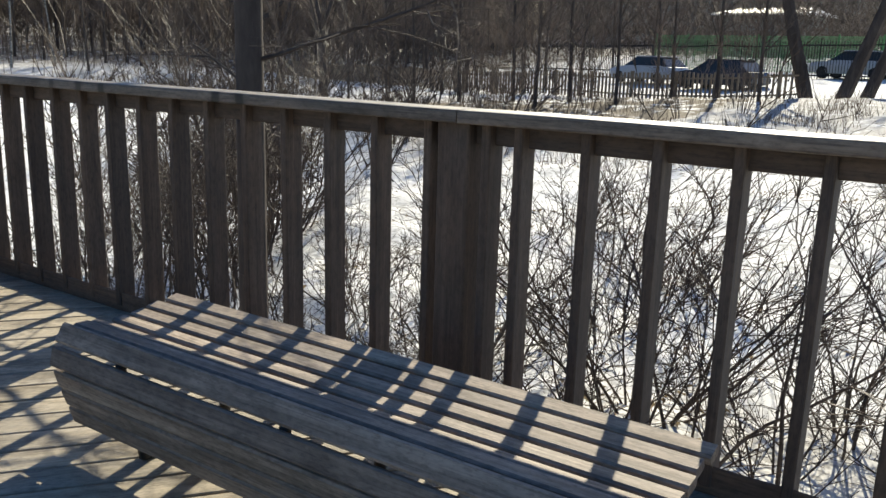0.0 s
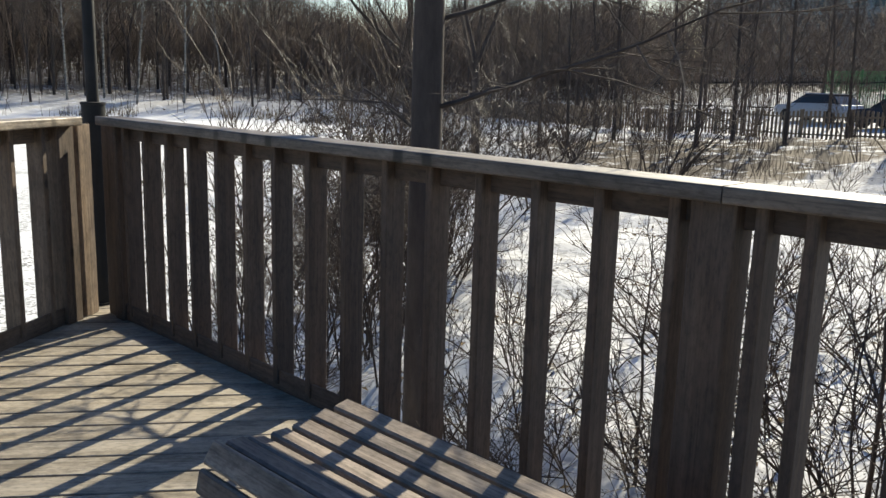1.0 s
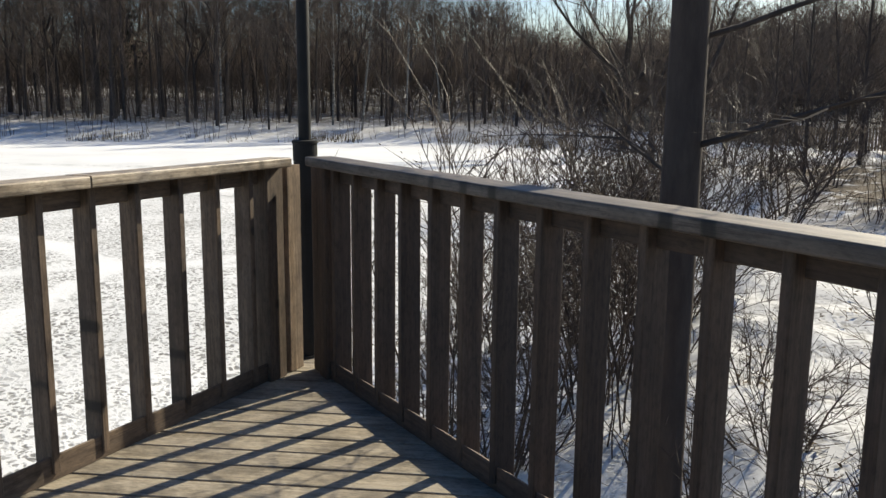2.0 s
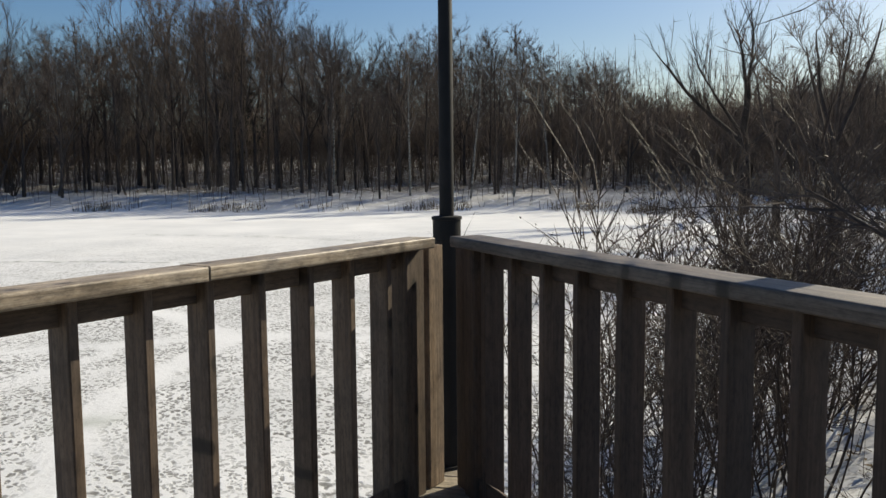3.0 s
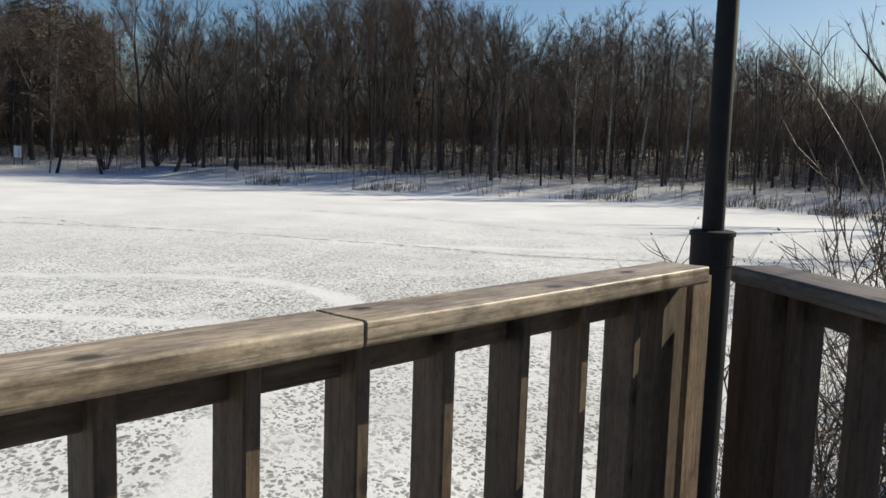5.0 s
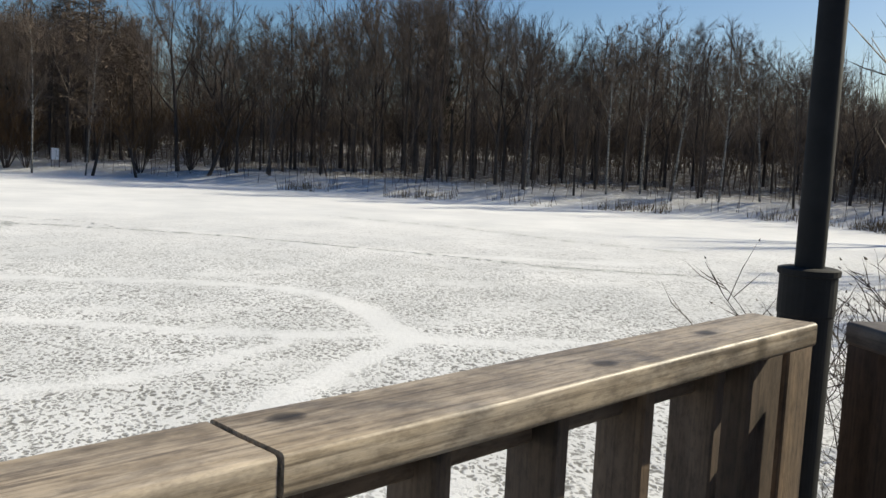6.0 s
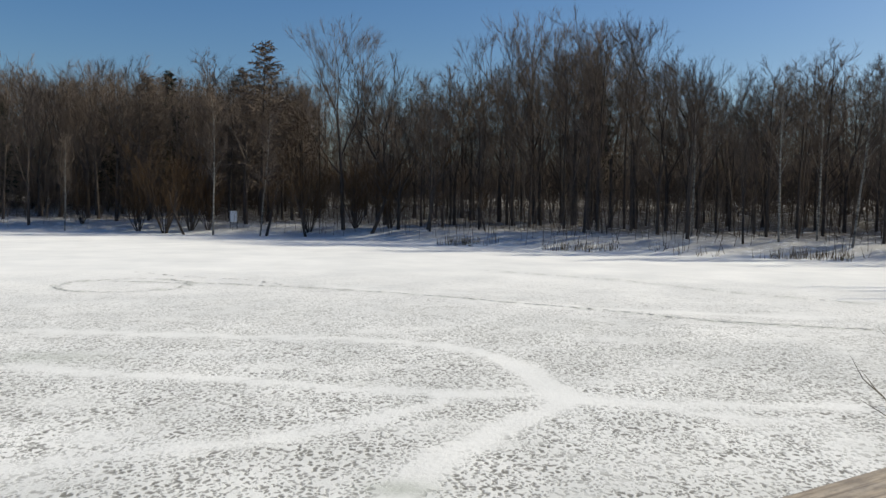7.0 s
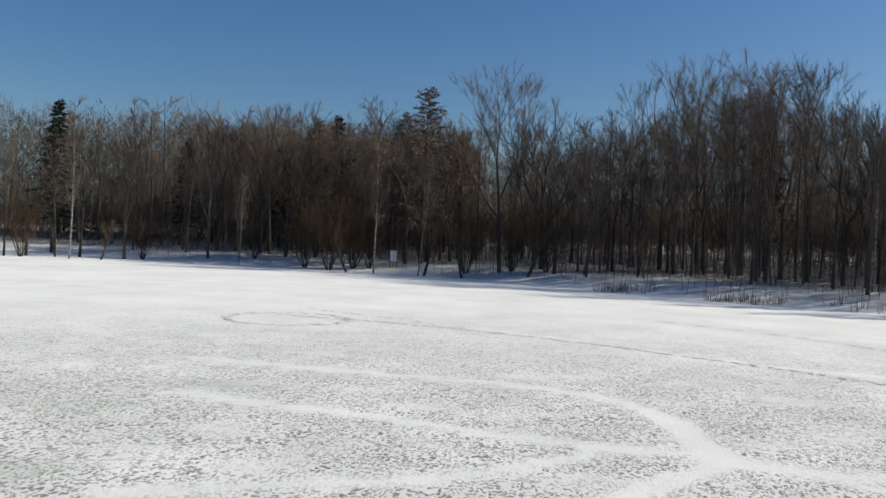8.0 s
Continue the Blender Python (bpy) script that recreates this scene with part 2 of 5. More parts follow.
# ---- mesh building ----
class Build:
    """Collects vertices and faces of one mesh."""

    def __init__(self):
        self.v, self.f = [], []

    def prism(self, p, q, r0, r1, sides=4, cap=False):
        p, q = Vector(p), Vector(q)
        d = q - p
        if d.length < 1e-6:
            return
        a = d.orthogonal().normalized()
        b = d.normalized().cross(a)
        i = len(self.v)
        for c, r in ((p, r0), (q, r1)):
            for k in range(sides):
                t = 2 * math.pi * k / sides
                self.v.append(tuple(c + a * (r * math.cos(t)) + b * (r * math.sin(t))))
        for k in range(sides):
            k2 = (k + 1) % sides
            self.f.append((i + k, i + k2, i + sides + k2, i + sides + k))
        if cap:
            self.f.append(tuple(range(i + sides - 1, i - 1, -1)))
            self.f.append(tuple(range(i + sides, i + 2 * sides)))

    def cone(self, p, q, r):
        p, q = Vector(p), Vector(q)
        d = q - p
        if d.length < 1e-6:
            return
        a = d.orthogonal().normalized()
        b = d.normalized().cross(a)
        i = len(self.v)
        for k in range(3):
            t = 2 * math.pi * k / 3
            self.v.append(tuple(p + a * (r * math.cos(t)) + b * (r * math.sin(t))))
        self.v.append(tuple(q))
        self.f += [(i, i + 1, i + 3), (i + 1, i + 2, i + 3), (i + 2, i, i + 3)]

    def tube(self, pts, radii, sides=6, cap=True):
        """A bent tube through pts, its rings joined."""
        i = len(self.v)
        pts = [Vector(p) for p in pts]
        a = (pts[1] - pts[0]).orthogonal().normalized()
        for k, (p, r) in enumerate(zip(pts, radii)):
            d = (pts[min(k + 1, len(pts) - 1)] - pts[max(k - 1, 0)]).normalized()
            a = (a - d * a.dot(d)).normalized()
            b = d.cross(a)
            for j in range(sides):
                t = 2 * math.pi * j / sides
                self.v.append(tuple(p + a * (r * math.cos(t)) + b * (r * math.sin(t))))
        for k in range(len(pts) - 1):
            for j in range(sides):
                j2 = (j + 1) % sides
                o = i + k * sides
                self.f.append((o + j, o + j2, o + sides + j2, o + sides + j))
        if cap:
            self.f.append(tuple(range(i + sides - 1, i - 1, -1)))
            self.f.append(tuple(range(len(self.v) - sides, len(self.v))))

    def plank(self, x0, x1, y0, y1, z0, z1, ch=0.004, skew=0.0):
        """A board along x with its long edges eased."""
        sec = [(y0 + ch, z0), (y1 - ch, z0), (y1, z0 + ch), (y1, z1 - ch), (y1 - ch, z1), (y0 + ch, z1), (y0, z1 - ch), (y0, z0 + ch)]
        i = len(self.v)
        for x in (x0, x1):
            for y, z in sec:
                self.v.append((x + skew * (y - y0), y, z))
        for k in range(8):
            k2 = (k + 1) % 8
            self.f.append((i + k, i + 8 + k, i + 8 + k2, i + k2))
        self.f.append(tuple(range(i, i + 8)))
        self.f.append(tuple(range(i + 15, i + 7, -1)))

    def mesh(self, name, material, smooth=False):
        me = bpy.data.meshes.new(name)
        me.from_pydata(self.v, [], self.f)
        if material:
            me.materials.append(material)
        if smooth:
            me.shade_smooth()
        me.update()
        bm = bmesh.new()
        bm.from_mesh(me)
        bmesh.ops.recalc_face_normals(bm, faces=bm.faces)
        bm.to_mesh(me)
        bm.free()
        return me


def part(name, build, material, parent, label="", at=None, smooth=False):
    """One mesh object under a thing or a part. build: a Build or a ready mesh."""
    me = build.mesh(name, material, smooth) if isinstance(build, Build) else build
    ob = new(name, me)
    ob.parent = parent
    if at is not None:
        ob.matrix_basis = at
    return tagged(ob, label)


def thing(name, label, category, at=None, group="", kind=""):
    ob = new(name)
    ob.empty_display_size = 0.2
    if at is not None:
        ob.matrix_basis = at
    return tagged(ob, label, category, group, kind)


def fast_mesh(name, verts, tris, material):
    """A mesh from numpy arrays of vertices and triangles."""
    me = bpy.data.meshes.new(name)
    me.vertices.add(len(verts))
    me.vertices.foreach_set("co", np.asarray(verts, np.float32).ravel())
    me.loops.add(tris.size)
    me.loops.foreach_set("vertex_index", tris.astype(np.int32).ravel())
    me.polygons.add(len(tris))
    me.polygons.foreach_set("loop_start", np.arange(0, tris.size, 3, dtype=np.int32))
    if material:
        me.materials.append(material)
    me.update(calc_edges=True)
    me.validate()
    return me


# ---- the ground: one sheet with the frozen lake, its banks and the land behind ----
ICE = -2.0
SHORE = [(4.5, -0.6), (1.6, 0.7), (-1.6, 2.3), (-5, 7), (-11, 16), (-22, 27), (-38, 37), (-52, 37), (-60, 28), (-63, 20), (-68, 10), (-76, 0), (-88, -8),
         (-95, -20), (-99, -34), (-100, -50), (-110, -78), (-108, -120), (-60, -160), (30, -140), (45, -60), (28, -24), (14, -11), (7, -4)]


def shore_distance(x, y):
    """Metres inland from the lake's edge, negative on the ice."""
    x, y = np.asarray(x, float), np.asarray(y, float)
    best = np.full(x.shape, 1e9)
    inside = np.zeros(x.shape, bool)
    for (ax, ay), (bx, by) in zip(SHORE, SHORE[1:] + SHORE[:1]):
        dx, dy = bx - ax, by - ay
        t = np.clip(((x - ax) * dx + (y - ay) * dy) / (dx * dx + dy * dy), 0, 1)
        best = np.minimum(best, np.hypot(x - ax - t * dx, y - ay - t * dy))
        cross = (ay > y) != (by > y)
        xi = ax + (y - ay) / (dy if abs(dy) > 1e-9 else 1e-9) * dx
        inside ^= cross & (x < xi)
    return np.where(inside, -best, best)


def waves(x, y, k, seed):
    """Smooth irregular relief from a few crossed sines."""
    r = random.Random(seed)
    out = 0.0
    for _ in range(7):
        a, p, f = r.uniform(0, 6.28), r.uniform(0, 6.28), k * r.uniform(0.6, 1.8)
        out = out + np.sin((x * math.cos(a) + y * math.sin(a)) * f + p)
    return out / 7


def scatter(seed, n, bearings, ranges, inland):
    """Random places by bearing and range, kept where they lie so far inland; with their heights."""
    r = np.random.RandomState(seed)
    br, d = np.radians(r.uniform(*bearings, n * 6)), r.uniform(*ranges, n * 6)
    x, y = 1.4 - np.sin(br) * d, -1.1 + np.cos(br) * d
    s = shore_distance(x, y)
    ok = (s > inland[0]) & (s < inland[1])
    x, y, s = x[ok][:n], y[ok][:n], s[ok][:n]
    return x, y, ground_height(x, y), s


def ground_height(x, y):
    x, y = np.asarray(x, float), np.asarray(y, float)
    d = shore_distance(x, y) + 0.8 * waves(x, y, 0.22, 3) * np.clip(np.hypot(x, y) / 20, 0.1, 1)
    near = np.clip((x + 40) / 25, 0, 1) * np.clip(y / 6, 0, 1)
    far_side = np.clip((np.hypot(x, y) - 40) / 15, 0, 1)
    bank = np.where(d > 0, np.where(np.hypot(x, y) < 30, np.minimum(d, 1.6) * 0.62, np.minimum(d, 5) * (0.18 - 0.05 * near)) + np.clip(d - 1.6, 0, 40) * (0.018 + 0.05 * near) + np.clip(d - 4, 0, 45) * 0.036 * (1 - near) * far_side + np.clip(d - 31, 0, 400) * 0.004 + np.clip(d - 58, 0, 200) * 0.035 * (1 - near) * far_side, 0)
    lump = (0.11 * waves(x, y, 1.6, 5) + 0.08 * waves(x, y, 4.1, 6) + 0.035 * waves(x, y, 9.5, 7) * np.clip(2 - np.hypot(x, y) / 12, 0, 1)) * np.clip(d / 1.5, 0, 1)
    ice = 0.012 * waves(x, y, 2.2, 8) * np.clip(-d / 2, 0, 1)
    return ICE + bank + lump + ice


# trodden ways over the ice, as bright compacted bands
WAYS = [
    [(-21.2, -12), (-20.6, -8), (-20.3, -3.5), (-20, -2), (-19.3, -0.6), (-18.2, 0.3), (-16.4, 0.9), (-14.7, 1.2), (-13.9, 1.4)],
    [(-16, -10), (-15.5, -7.6), (-15.1, -5.2), (-14.4, -2.8), (-14, -0.7), (-13.9, 1.4), (-13.5, 2.8), (-13.3, 6.3)],
    [(-9, -7.2), (-9.8, -5.6), (-10.5, -4.2), (-10.9, -3.4), (-12, -2.1), (-13.2, -1.1), (-13.9, -0.8)],
    [(-13.6, 1.4), (-12.6, 0.7), (-11.4, -0.1), (-10.3, -0.8), (-9.4, -1.2), (-7.6, -1.7), (-4, -2.2)],
    [(-26, 12), (-27.5, 5), (-30, 0.5), (-35, -6)],
    [(-13.4, 1.4), (-13.1, 2.7), (-12.5, 4), (-12.2, 5.3)],
]
LINES = [
    [(-35.6, -15.1), (-35.4, -12.8), (-35, -10), (-33.8, -6.2), (-32.6, -3.4), (-31, -0.6), (-28.8, 2.6), (-27, 5.3), (-24.9, 7.6), (-23, 13)],
    [(-45, 2), (-40, 8), (-34, 12), (-30, 16)],
]


def way_distance(x, y, line):
    best = np.full(np.shape(x), 1e9)
    for (ax, ay), (bx, by) in zip(line, line[1:]):
        dx, dy = bx - ax, by - ay
        t = np.clip(((x - ax) * dx + (y - ay) * dy) / (dx * dx + dy * dy), 0, 1)
        best = np.minimum(best, np.hypot(x - ax - t * dx, y - ay - t * dy))
    return best


def build_ground():
    th = np.radians(np.concatenate([np.linspace(84, 235, 440), np.linspace(235, 444, 70)[1:-1]]))
    rr = np.concatenate([[0.0], np.concatenate([np.geomspace(0.5, 60, 190), np.geomspace(61, 190, 62), np.geomspace(200, 4000, 18)])])
    T, R = np.meshgrid(th, rr[1:])
    X, Y = R * np.cos(T), R * np.sin(T)
    Z = ground_height(X, Y)
    na, nr = len(th), len(rr) - 1
    verts = np.concatenate([[[0, 0, float(ground_height(0.0, 0.0))]], np.stack([X.ravel(), Y.ravel(), Z.ravel()], 1)])
    i = np.arange(na)
    j = (i + 1) % na
    tris = [np.stack([np.zeros(na, int), 1 + i, 1 + j], 1)]
    for k in range(nr - 1):
        a, b = 1 + k * na, 1 + (k + 1) * na
        tris.append(np.stack([a + i, b + i, b + j], 1))
        tris.append(np.stack([a + i, b + j, a + j], 1))
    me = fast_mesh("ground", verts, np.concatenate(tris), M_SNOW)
    me.shade_smooth()
    x, y = verts[:, 0], verts[:, 1]
    d = shore_distance(x, y)
    r = np.hypot(x, y)
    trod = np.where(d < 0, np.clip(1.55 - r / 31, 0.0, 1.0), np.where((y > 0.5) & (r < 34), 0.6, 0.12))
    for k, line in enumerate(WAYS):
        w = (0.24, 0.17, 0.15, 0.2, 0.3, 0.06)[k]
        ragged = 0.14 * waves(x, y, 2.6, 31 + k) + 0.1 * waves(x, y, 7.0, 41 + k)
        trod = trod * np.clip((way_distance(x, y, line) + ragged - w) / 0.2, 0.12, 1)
    slush = np.zeros(len(x))
    for cx, cy, sx, sy, k in ((-8.7, -1.45, 0.3, 0.45, 0.8), (-17.2, -9.6, 0.6, 1.3, 0.5), (-9.5, -9, 0.7, 1.2, 0.4), (-14, -11, 1.0, 1.5, 0.35)):
        slush = np.maximum(slush, k * np.exp(-((x - cx) / sx) ** 2 - ((y - cy) / sy) ** 2))
    for line in LINES:
        slush = np.maximum(slush, 0.45 * np.clip(1 - way_distance(x, y, line) / 0.35, 0, 1))
    loop = np.abs(np.hypot((x + 34) / 3.0, (y + 14) / 2.6) - 1)
    slush = np.maximum(slush, 0.5 * np.clip(1 - loop / 0.1, 0, 1))
    # inland under the far wood, earth stands for leaf litter and painted shade
    bare_shade = np.clip(d / 3, 0, 1) * np.where((y > 3) & (x > -30), np.clip(1.6 - np.abs(y - 23) / 9, 0.25, 1.0) * np.where(x > -3, 0.55, 1.0), np.clip(0.42 + (d - 7) * 0.07, 0.42, 0.85))
    for name, val in (("trodden", trod), ("slush", slush), ("bare_shade", bare_shade)):
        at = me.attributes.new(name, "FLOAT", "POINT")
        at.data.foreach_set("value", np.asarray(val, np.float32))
    ob = new("ground", me)
    return tagged(ob, "old trodden snow over lake ice and banks", "ground", kind="structure")


ground = build_ground()


def on_ground(x, y, sink=0.05):
    return float(ground_height(x, y)) - sink


def footprints():
    """Single trails of boot marks and a ring of tracks on the far ice."""
    r = random.Random(12)
    b = Build()
    ring = [(-34 + 3.0 * math.cos(t * 0.21), -14 + 2.6 * math.sin(t * 0.21)) for t in range(30)]
    wander = [(-34.5, -7.5), (-37, -9), (-38.5, -13), (-41, -16)]
    for line, step in ((LINES[0], 0.3), (LINES[1], 0.6), (ring, 0.22), (wander, 0.5)):
        for (ax, ay), (cx, cy) in zip(line, line[1:]):
            n = max(1, int(math.hypot(cx - ax, cy - ay) / step))
            for k in range(n):
                t = (k + r.uniform(-0.3, 0.3)) / n
                x, y = ax + (cx - ax) * t + r.uniform(-0.12, 0.12), ay + (cy - ay) * t + r.uniform(-0.2, 0.2)
                z = float(ground_height(x, y)) + 0.012
                a = math.atan2(cy - ay, cx - ax) + r.uniform(-0.3, 0.3)
                i = len(b.v)
                for q in range(7):
                    e = 6.283 * q / 7
                    u, w = 0.15 * math.cos(e) * r.uniform(0.8, 1.2), 0.065 * math.sin(e) * r.uniform(0.8, 1.2)
                    b.v.append((x + u * math.cos(a) - w * math.sin(a), y + u * math.sin(a) + w * math.cos(a), z))
                b.v.append((x, y, z + 0.008))
                b.f += [(i + q, i + (q + 1) % 7, i + 7) for q in range(7)]
    tagged(new("footprints", b.mesh("footprints", M_SLUSH)), "grey trails of boot marks in the lake snow", "footprints", kind="stuff")


M_SLUSH = paint("grey_slush", (0.46, 0.46, 0.45), 0.7, 0.0, 0.3, 2.0)
footprints()

# ---- the deck ----
PHI = radians(32.58)
DIR_A, DIR_B = Vector((1, 0, 0)), Vector((math.sin(PHI), -math.cos(PHI), 0))
IN_B = Vector((-DIR_B.y, DIR_B.x, 0))  # from railing B into the deck


def clip_half(poly, p, nrm):
    """The part of a flat polygon on the side of p that nrm points to."""
    out = []
    for a, b in zip(poly, poly[1:] + poly[:1]):
        da, db = (a - p).dot(nrm), (b - p).dot(nrm)
        if da >= 0:
            out.append(a)
        if (da > 0) != (db > 0) and abs(da - db) > 1e-9:
            out.append(a + (b - a) * (da / (da - db)))
    return out


def build_deck():
    deck = thing("deck", "weathered wooden deck boards on joists", "deck", kind="structure")
    ang = radians(52.6)
    u, w = Vector((math.cos(ang), math.sin(ang), 0)), Vector((math.sin(ang), -math.cos(ang), 0))
    rnd = random.Random(4)
    frame_m = Matrix(((u.x, w.x, 0, 0), (u.y, w.y, 0, 0), (0, 0, 1, 0), (0, 0, 0, 1)))
    inv = frame_m.inverted()
    far_dir = DIR_A * 9.5 - DIR_B * 9.5
    far_n = Vector((far_dir.y, -far_dir.x, 0)).normalized()
    if far_n.dot(-DIR_A * 9.5) < 0:
        far_n = -far_n
    pitch = 0.1425
    k = -2
    while k < 75:
        lo, hi = k * pitch + 0.0045, (k + 1) * pitch - 0.0055
        poly = [u * a + w * b for a, b in ((-12, lo), (12, lo), (12, hi), (-12, hi))]
        poly = clip_half(poly, Vector((0, 0.06, 0)), Vector((0, -1, 0)))
        if len(poly) > 2:
            poly = clip_half(poly, IN_B * -0.06, IN_B)
        if len(poly) > 2:
            poly = clip_half(poly, DIR_A * 9.5, far_n)
        k += 1
        if len(poly) < 3:
            continue
        mid = sum(poly, Vector()) / len(poly)
        b = Build()
        pts = [inv @ (q - mid) for q in poly]
        dz = rnd.uniform(-0.0015, 0.0015)
        n = len(pts)
        c = sum(pts, Vector()) / n
        b.v += [(q.x, q.y, -0.035 + dz) for q in pts] + [(q.x, q.y, -0.003 + dz) for q in pts]
        b.v += [tuple(Vector((q.x, q.y, dz)) + Vector((0, -0.003 if q.y > c.y else 0.003, 0))) for q in pts]
        b.f.append(tuple(range(2 * n, 3 * n)))
        for q in range(n):
            q2 = (q + 1) % n
            b.f += [(q, q2, n + q2, n + q), (n + q, n + q2, 2 * n + q2, 2 * n + q)]
        b.f.append(tuple(range(n - 1, -1, -1)))
        me = b.mesh("deck_board", M_DECK)
        part("deck_board", me, None, deck, at=Matrix.Translation(mid) @ frame_m)
    for s in range(9):
        b = Build()
        off = -0.3 + s * 1.05
        # joists under the boards
        poly = [w * off + u * -12, w * (off + 0.06) + u * -12, w * (off + 0.06) + u * 12, w * off + u * 12]
        poly = [u * q.dot(w) * 1.0 + w * q.dot(u) for q in poly]
        poly = clip_half(poly, Vector((0, 0.02, 0)), Vector((0, -1, 0)))
        poly = clip_half(poly, IN_B * -0.02, IN_B) if len(poly) > 2 else []
        poly = clip_half(poly, DIR_A * 9.4, far_n) if len(poly) > 2 else []
        if len(poly) < 3:
            continue
        n = len(poly)
        b.v += [(q.x, q.y, -0.2) for q in poly] + [(q.x, q.y, -0.038) for q in poly]
        b.f.append(tuple(range(n, 2 * n)))
        b.f += [(q, (q + 1) % n, n + (q + 1) % n, n + q) for q in range(n)]
        part("joist", b, M_RAIL, deck)
    for p in [(0.3, -0.15), (3.2, -0.12), (6.2, -0.12), (1.9, -2.6), (3.4, -5.0), (5.0, -2.2)]:
        g = on_ground(*p, 0.4)
        b = Build()
        b.tube([(p[0], p[1], g), (p[0], p[1], -0.04)], [0.09, 0.09], 10)
        part("pile", b, M_IRON, deck, smooth=False)
    return deck


deck = build_deck()

# ---- the railings ----
CAP_Z = 1.10


def rail_matrix(origin, along):
    """Local x along the railing, z up, y across it."""
    across = Vector((-along.y, along.x, 0))
    m = Matrix.Identity(4)
    for r in range(3):
        m[r][0], m[r][1], m[r][2], m[r][3] = along[r], across[r], (0, 0, 1)[r], origin[r]
    return m


def build_railing(m, label, inner, rail_z, cap_w, cap_tilt, balusters, posts, caps, ends, cap_in, sg, cap_mat, cap_label, wood_mat):
    """A railing: flat cap boards, an upper and a lower rail, deep narrow balusters and doubled posts.
    inner: how far the balusters' faces stand in from the line of the poles. sg: 1 where local y points into the deck, else -1."""
    rail = thing("railing", label, "railing", at=m)
    rnd = random.Random(11)
    y1 = inner * sg
    y0 = (inner - 0.095) * sg
    bal = Build()
    bal.plank(0.0, CAP_Z - 0.045 - 0.03, -0.0165, 0.0165, -0.046, 0.046, 0.004)
    bal_me = bal.mesh("baluster", wood_mat)
    stand = Matrix(((0, 1, 0, 0), (0, 0, 1, 0), (1, 0, 0, 0), (0, 0, 0, 1)))
    for x in balusters:
        tilt = pose(0, 0, 0, rnd.uniform(-0.25, 0.25), 0, rnd.uniform(-1.2, 1.2))
        at = Matrix.Translation((x + 0.0165, y1 - 0.046 * sg + rnd.uniform(-0.002, 0.002), 0.03)) @ tilt @ stand
        part("baluster", bal_me, None, rail, at=at)
    for x, wdt in posts:
        b = Build()
        b.plank(0.0, CAP_Z - 0.046, -wdt / 2, wdt / 2, -0.055 + 0.005 * sg, 0.055 + 0.005 * sg, 0.006)
        part("post", b, wood_mat, rail, at=Matrix.Translation((x, (y0 + y1) / 2, 0.0)) @ stand)
    s0, s1 = ends
    mid = (s0 + s1) / 2
    half = (s1 - s0) / 2
    b = Build()
    b.plank(-half, half, -0.025, 0.025, 0, 1.055 - rail_z, 0.005)
    part("upper_rail", b, wood_mat, rail, at=Matrix.Translation((mid, y0 + 0.03 * sg, rail_z)))
    # the lower rail sheds rain outwards: its top slopes away from the deck
    b = Build()
    for x in (-half, half):
        b.v += [(x, -0.03 * sg, 0), (x, 0.03 * sg, 0), (x, 0.03 * sg, 0.088), (x, 0.026 * sg, 0.093), (x, -0.03 * sg, 0.055)]
    b.f += [(q, (q + 1) % 5, 5 + (q + 1) % 5, 5 + q) if sg < 0 else (5 + q, 5 + (q + 1) % 5, (q + 1) % 5, q) for q in range(5)]
    b.f += [(0, 1, 2, 3, 4) if sg > 0 else (4, 3, 2, 1, 0), (9, 8, 7, 6, 5) if sg > 0 else (5, 6, 7, 8, 9)]
    part("lower_rail", b, wood_mat, rail, at=Matrix.Translation((mid, y0 + 0.055 * sg, 0.002)))
    for x0, x1, skew0 in caps:
        b = Build()
        half = (x1 - x0) / 2
        # slightly cupped and worn board, cut into short lengths so its edge wavers
        nseg = max(4, int((x1 - x0) / 0.25))
        wv = [(rnd.uniform(-0.003, 0.003), rnd.uniform(-0.0012, 0.0012)) for _ in range(nseg + 1)]
        sec = [(0.0, 0.003), (0.003, 0.0), (0.142, 0.0), (0.1455, 0.003), (0.1462, 0.008), (0.1462, 0.034), (0.1458, 0.0385), (0.1445, 0.0415), (0.1415, 0.0434), (0.137, 0.0439),
               (0.07, 0.0432), (0.008, 0.0439), (0.003, 0.0432), (0.0002, 0.0412), (-0.0008, 0.038), (-0.001, 0.033), (-0.001, 0.008)]
        sec = [(0.1462 - (0.1462 - yy) * cap_w / 0.147, zz - cap_tilt * (0.1462 - yy) / 0.147) for yy, zz in sec]
        for k in range(nseg + 1):
            x = -half + 2 * half * k / nseg
            for yy, zz in sec:
                sk = skew0 * (0.145 - yy) if k in (0, nseg) else 0
                b.v.append((x - sk, (yy - 0.0725) * sg + wv[k][0], zz + wv[k][1]))
        ns = len(sec)
        for k in range(nseg):
            for q in range(ns):
                q2 = (q + 1) % ns
                b.f.append((k * ns + q, (k + 1) * ns + q, (k + 1) * ns + q2, k * ns + q2))
        for k in (0, nseg):
            e = len(b.v)
            b.v += b.v[k * ns:(k + 1) * ns]
            b.f.append(tuple(range(e, e + ns)))
        part("cap_board", b, cap_mat, rail, cap_label, at=Matrix.Translation(((x0 + x1) / 2, (cap_in - 0.0725) * sg, CAP_Z - 0.044)), smooth=True)
    return rail


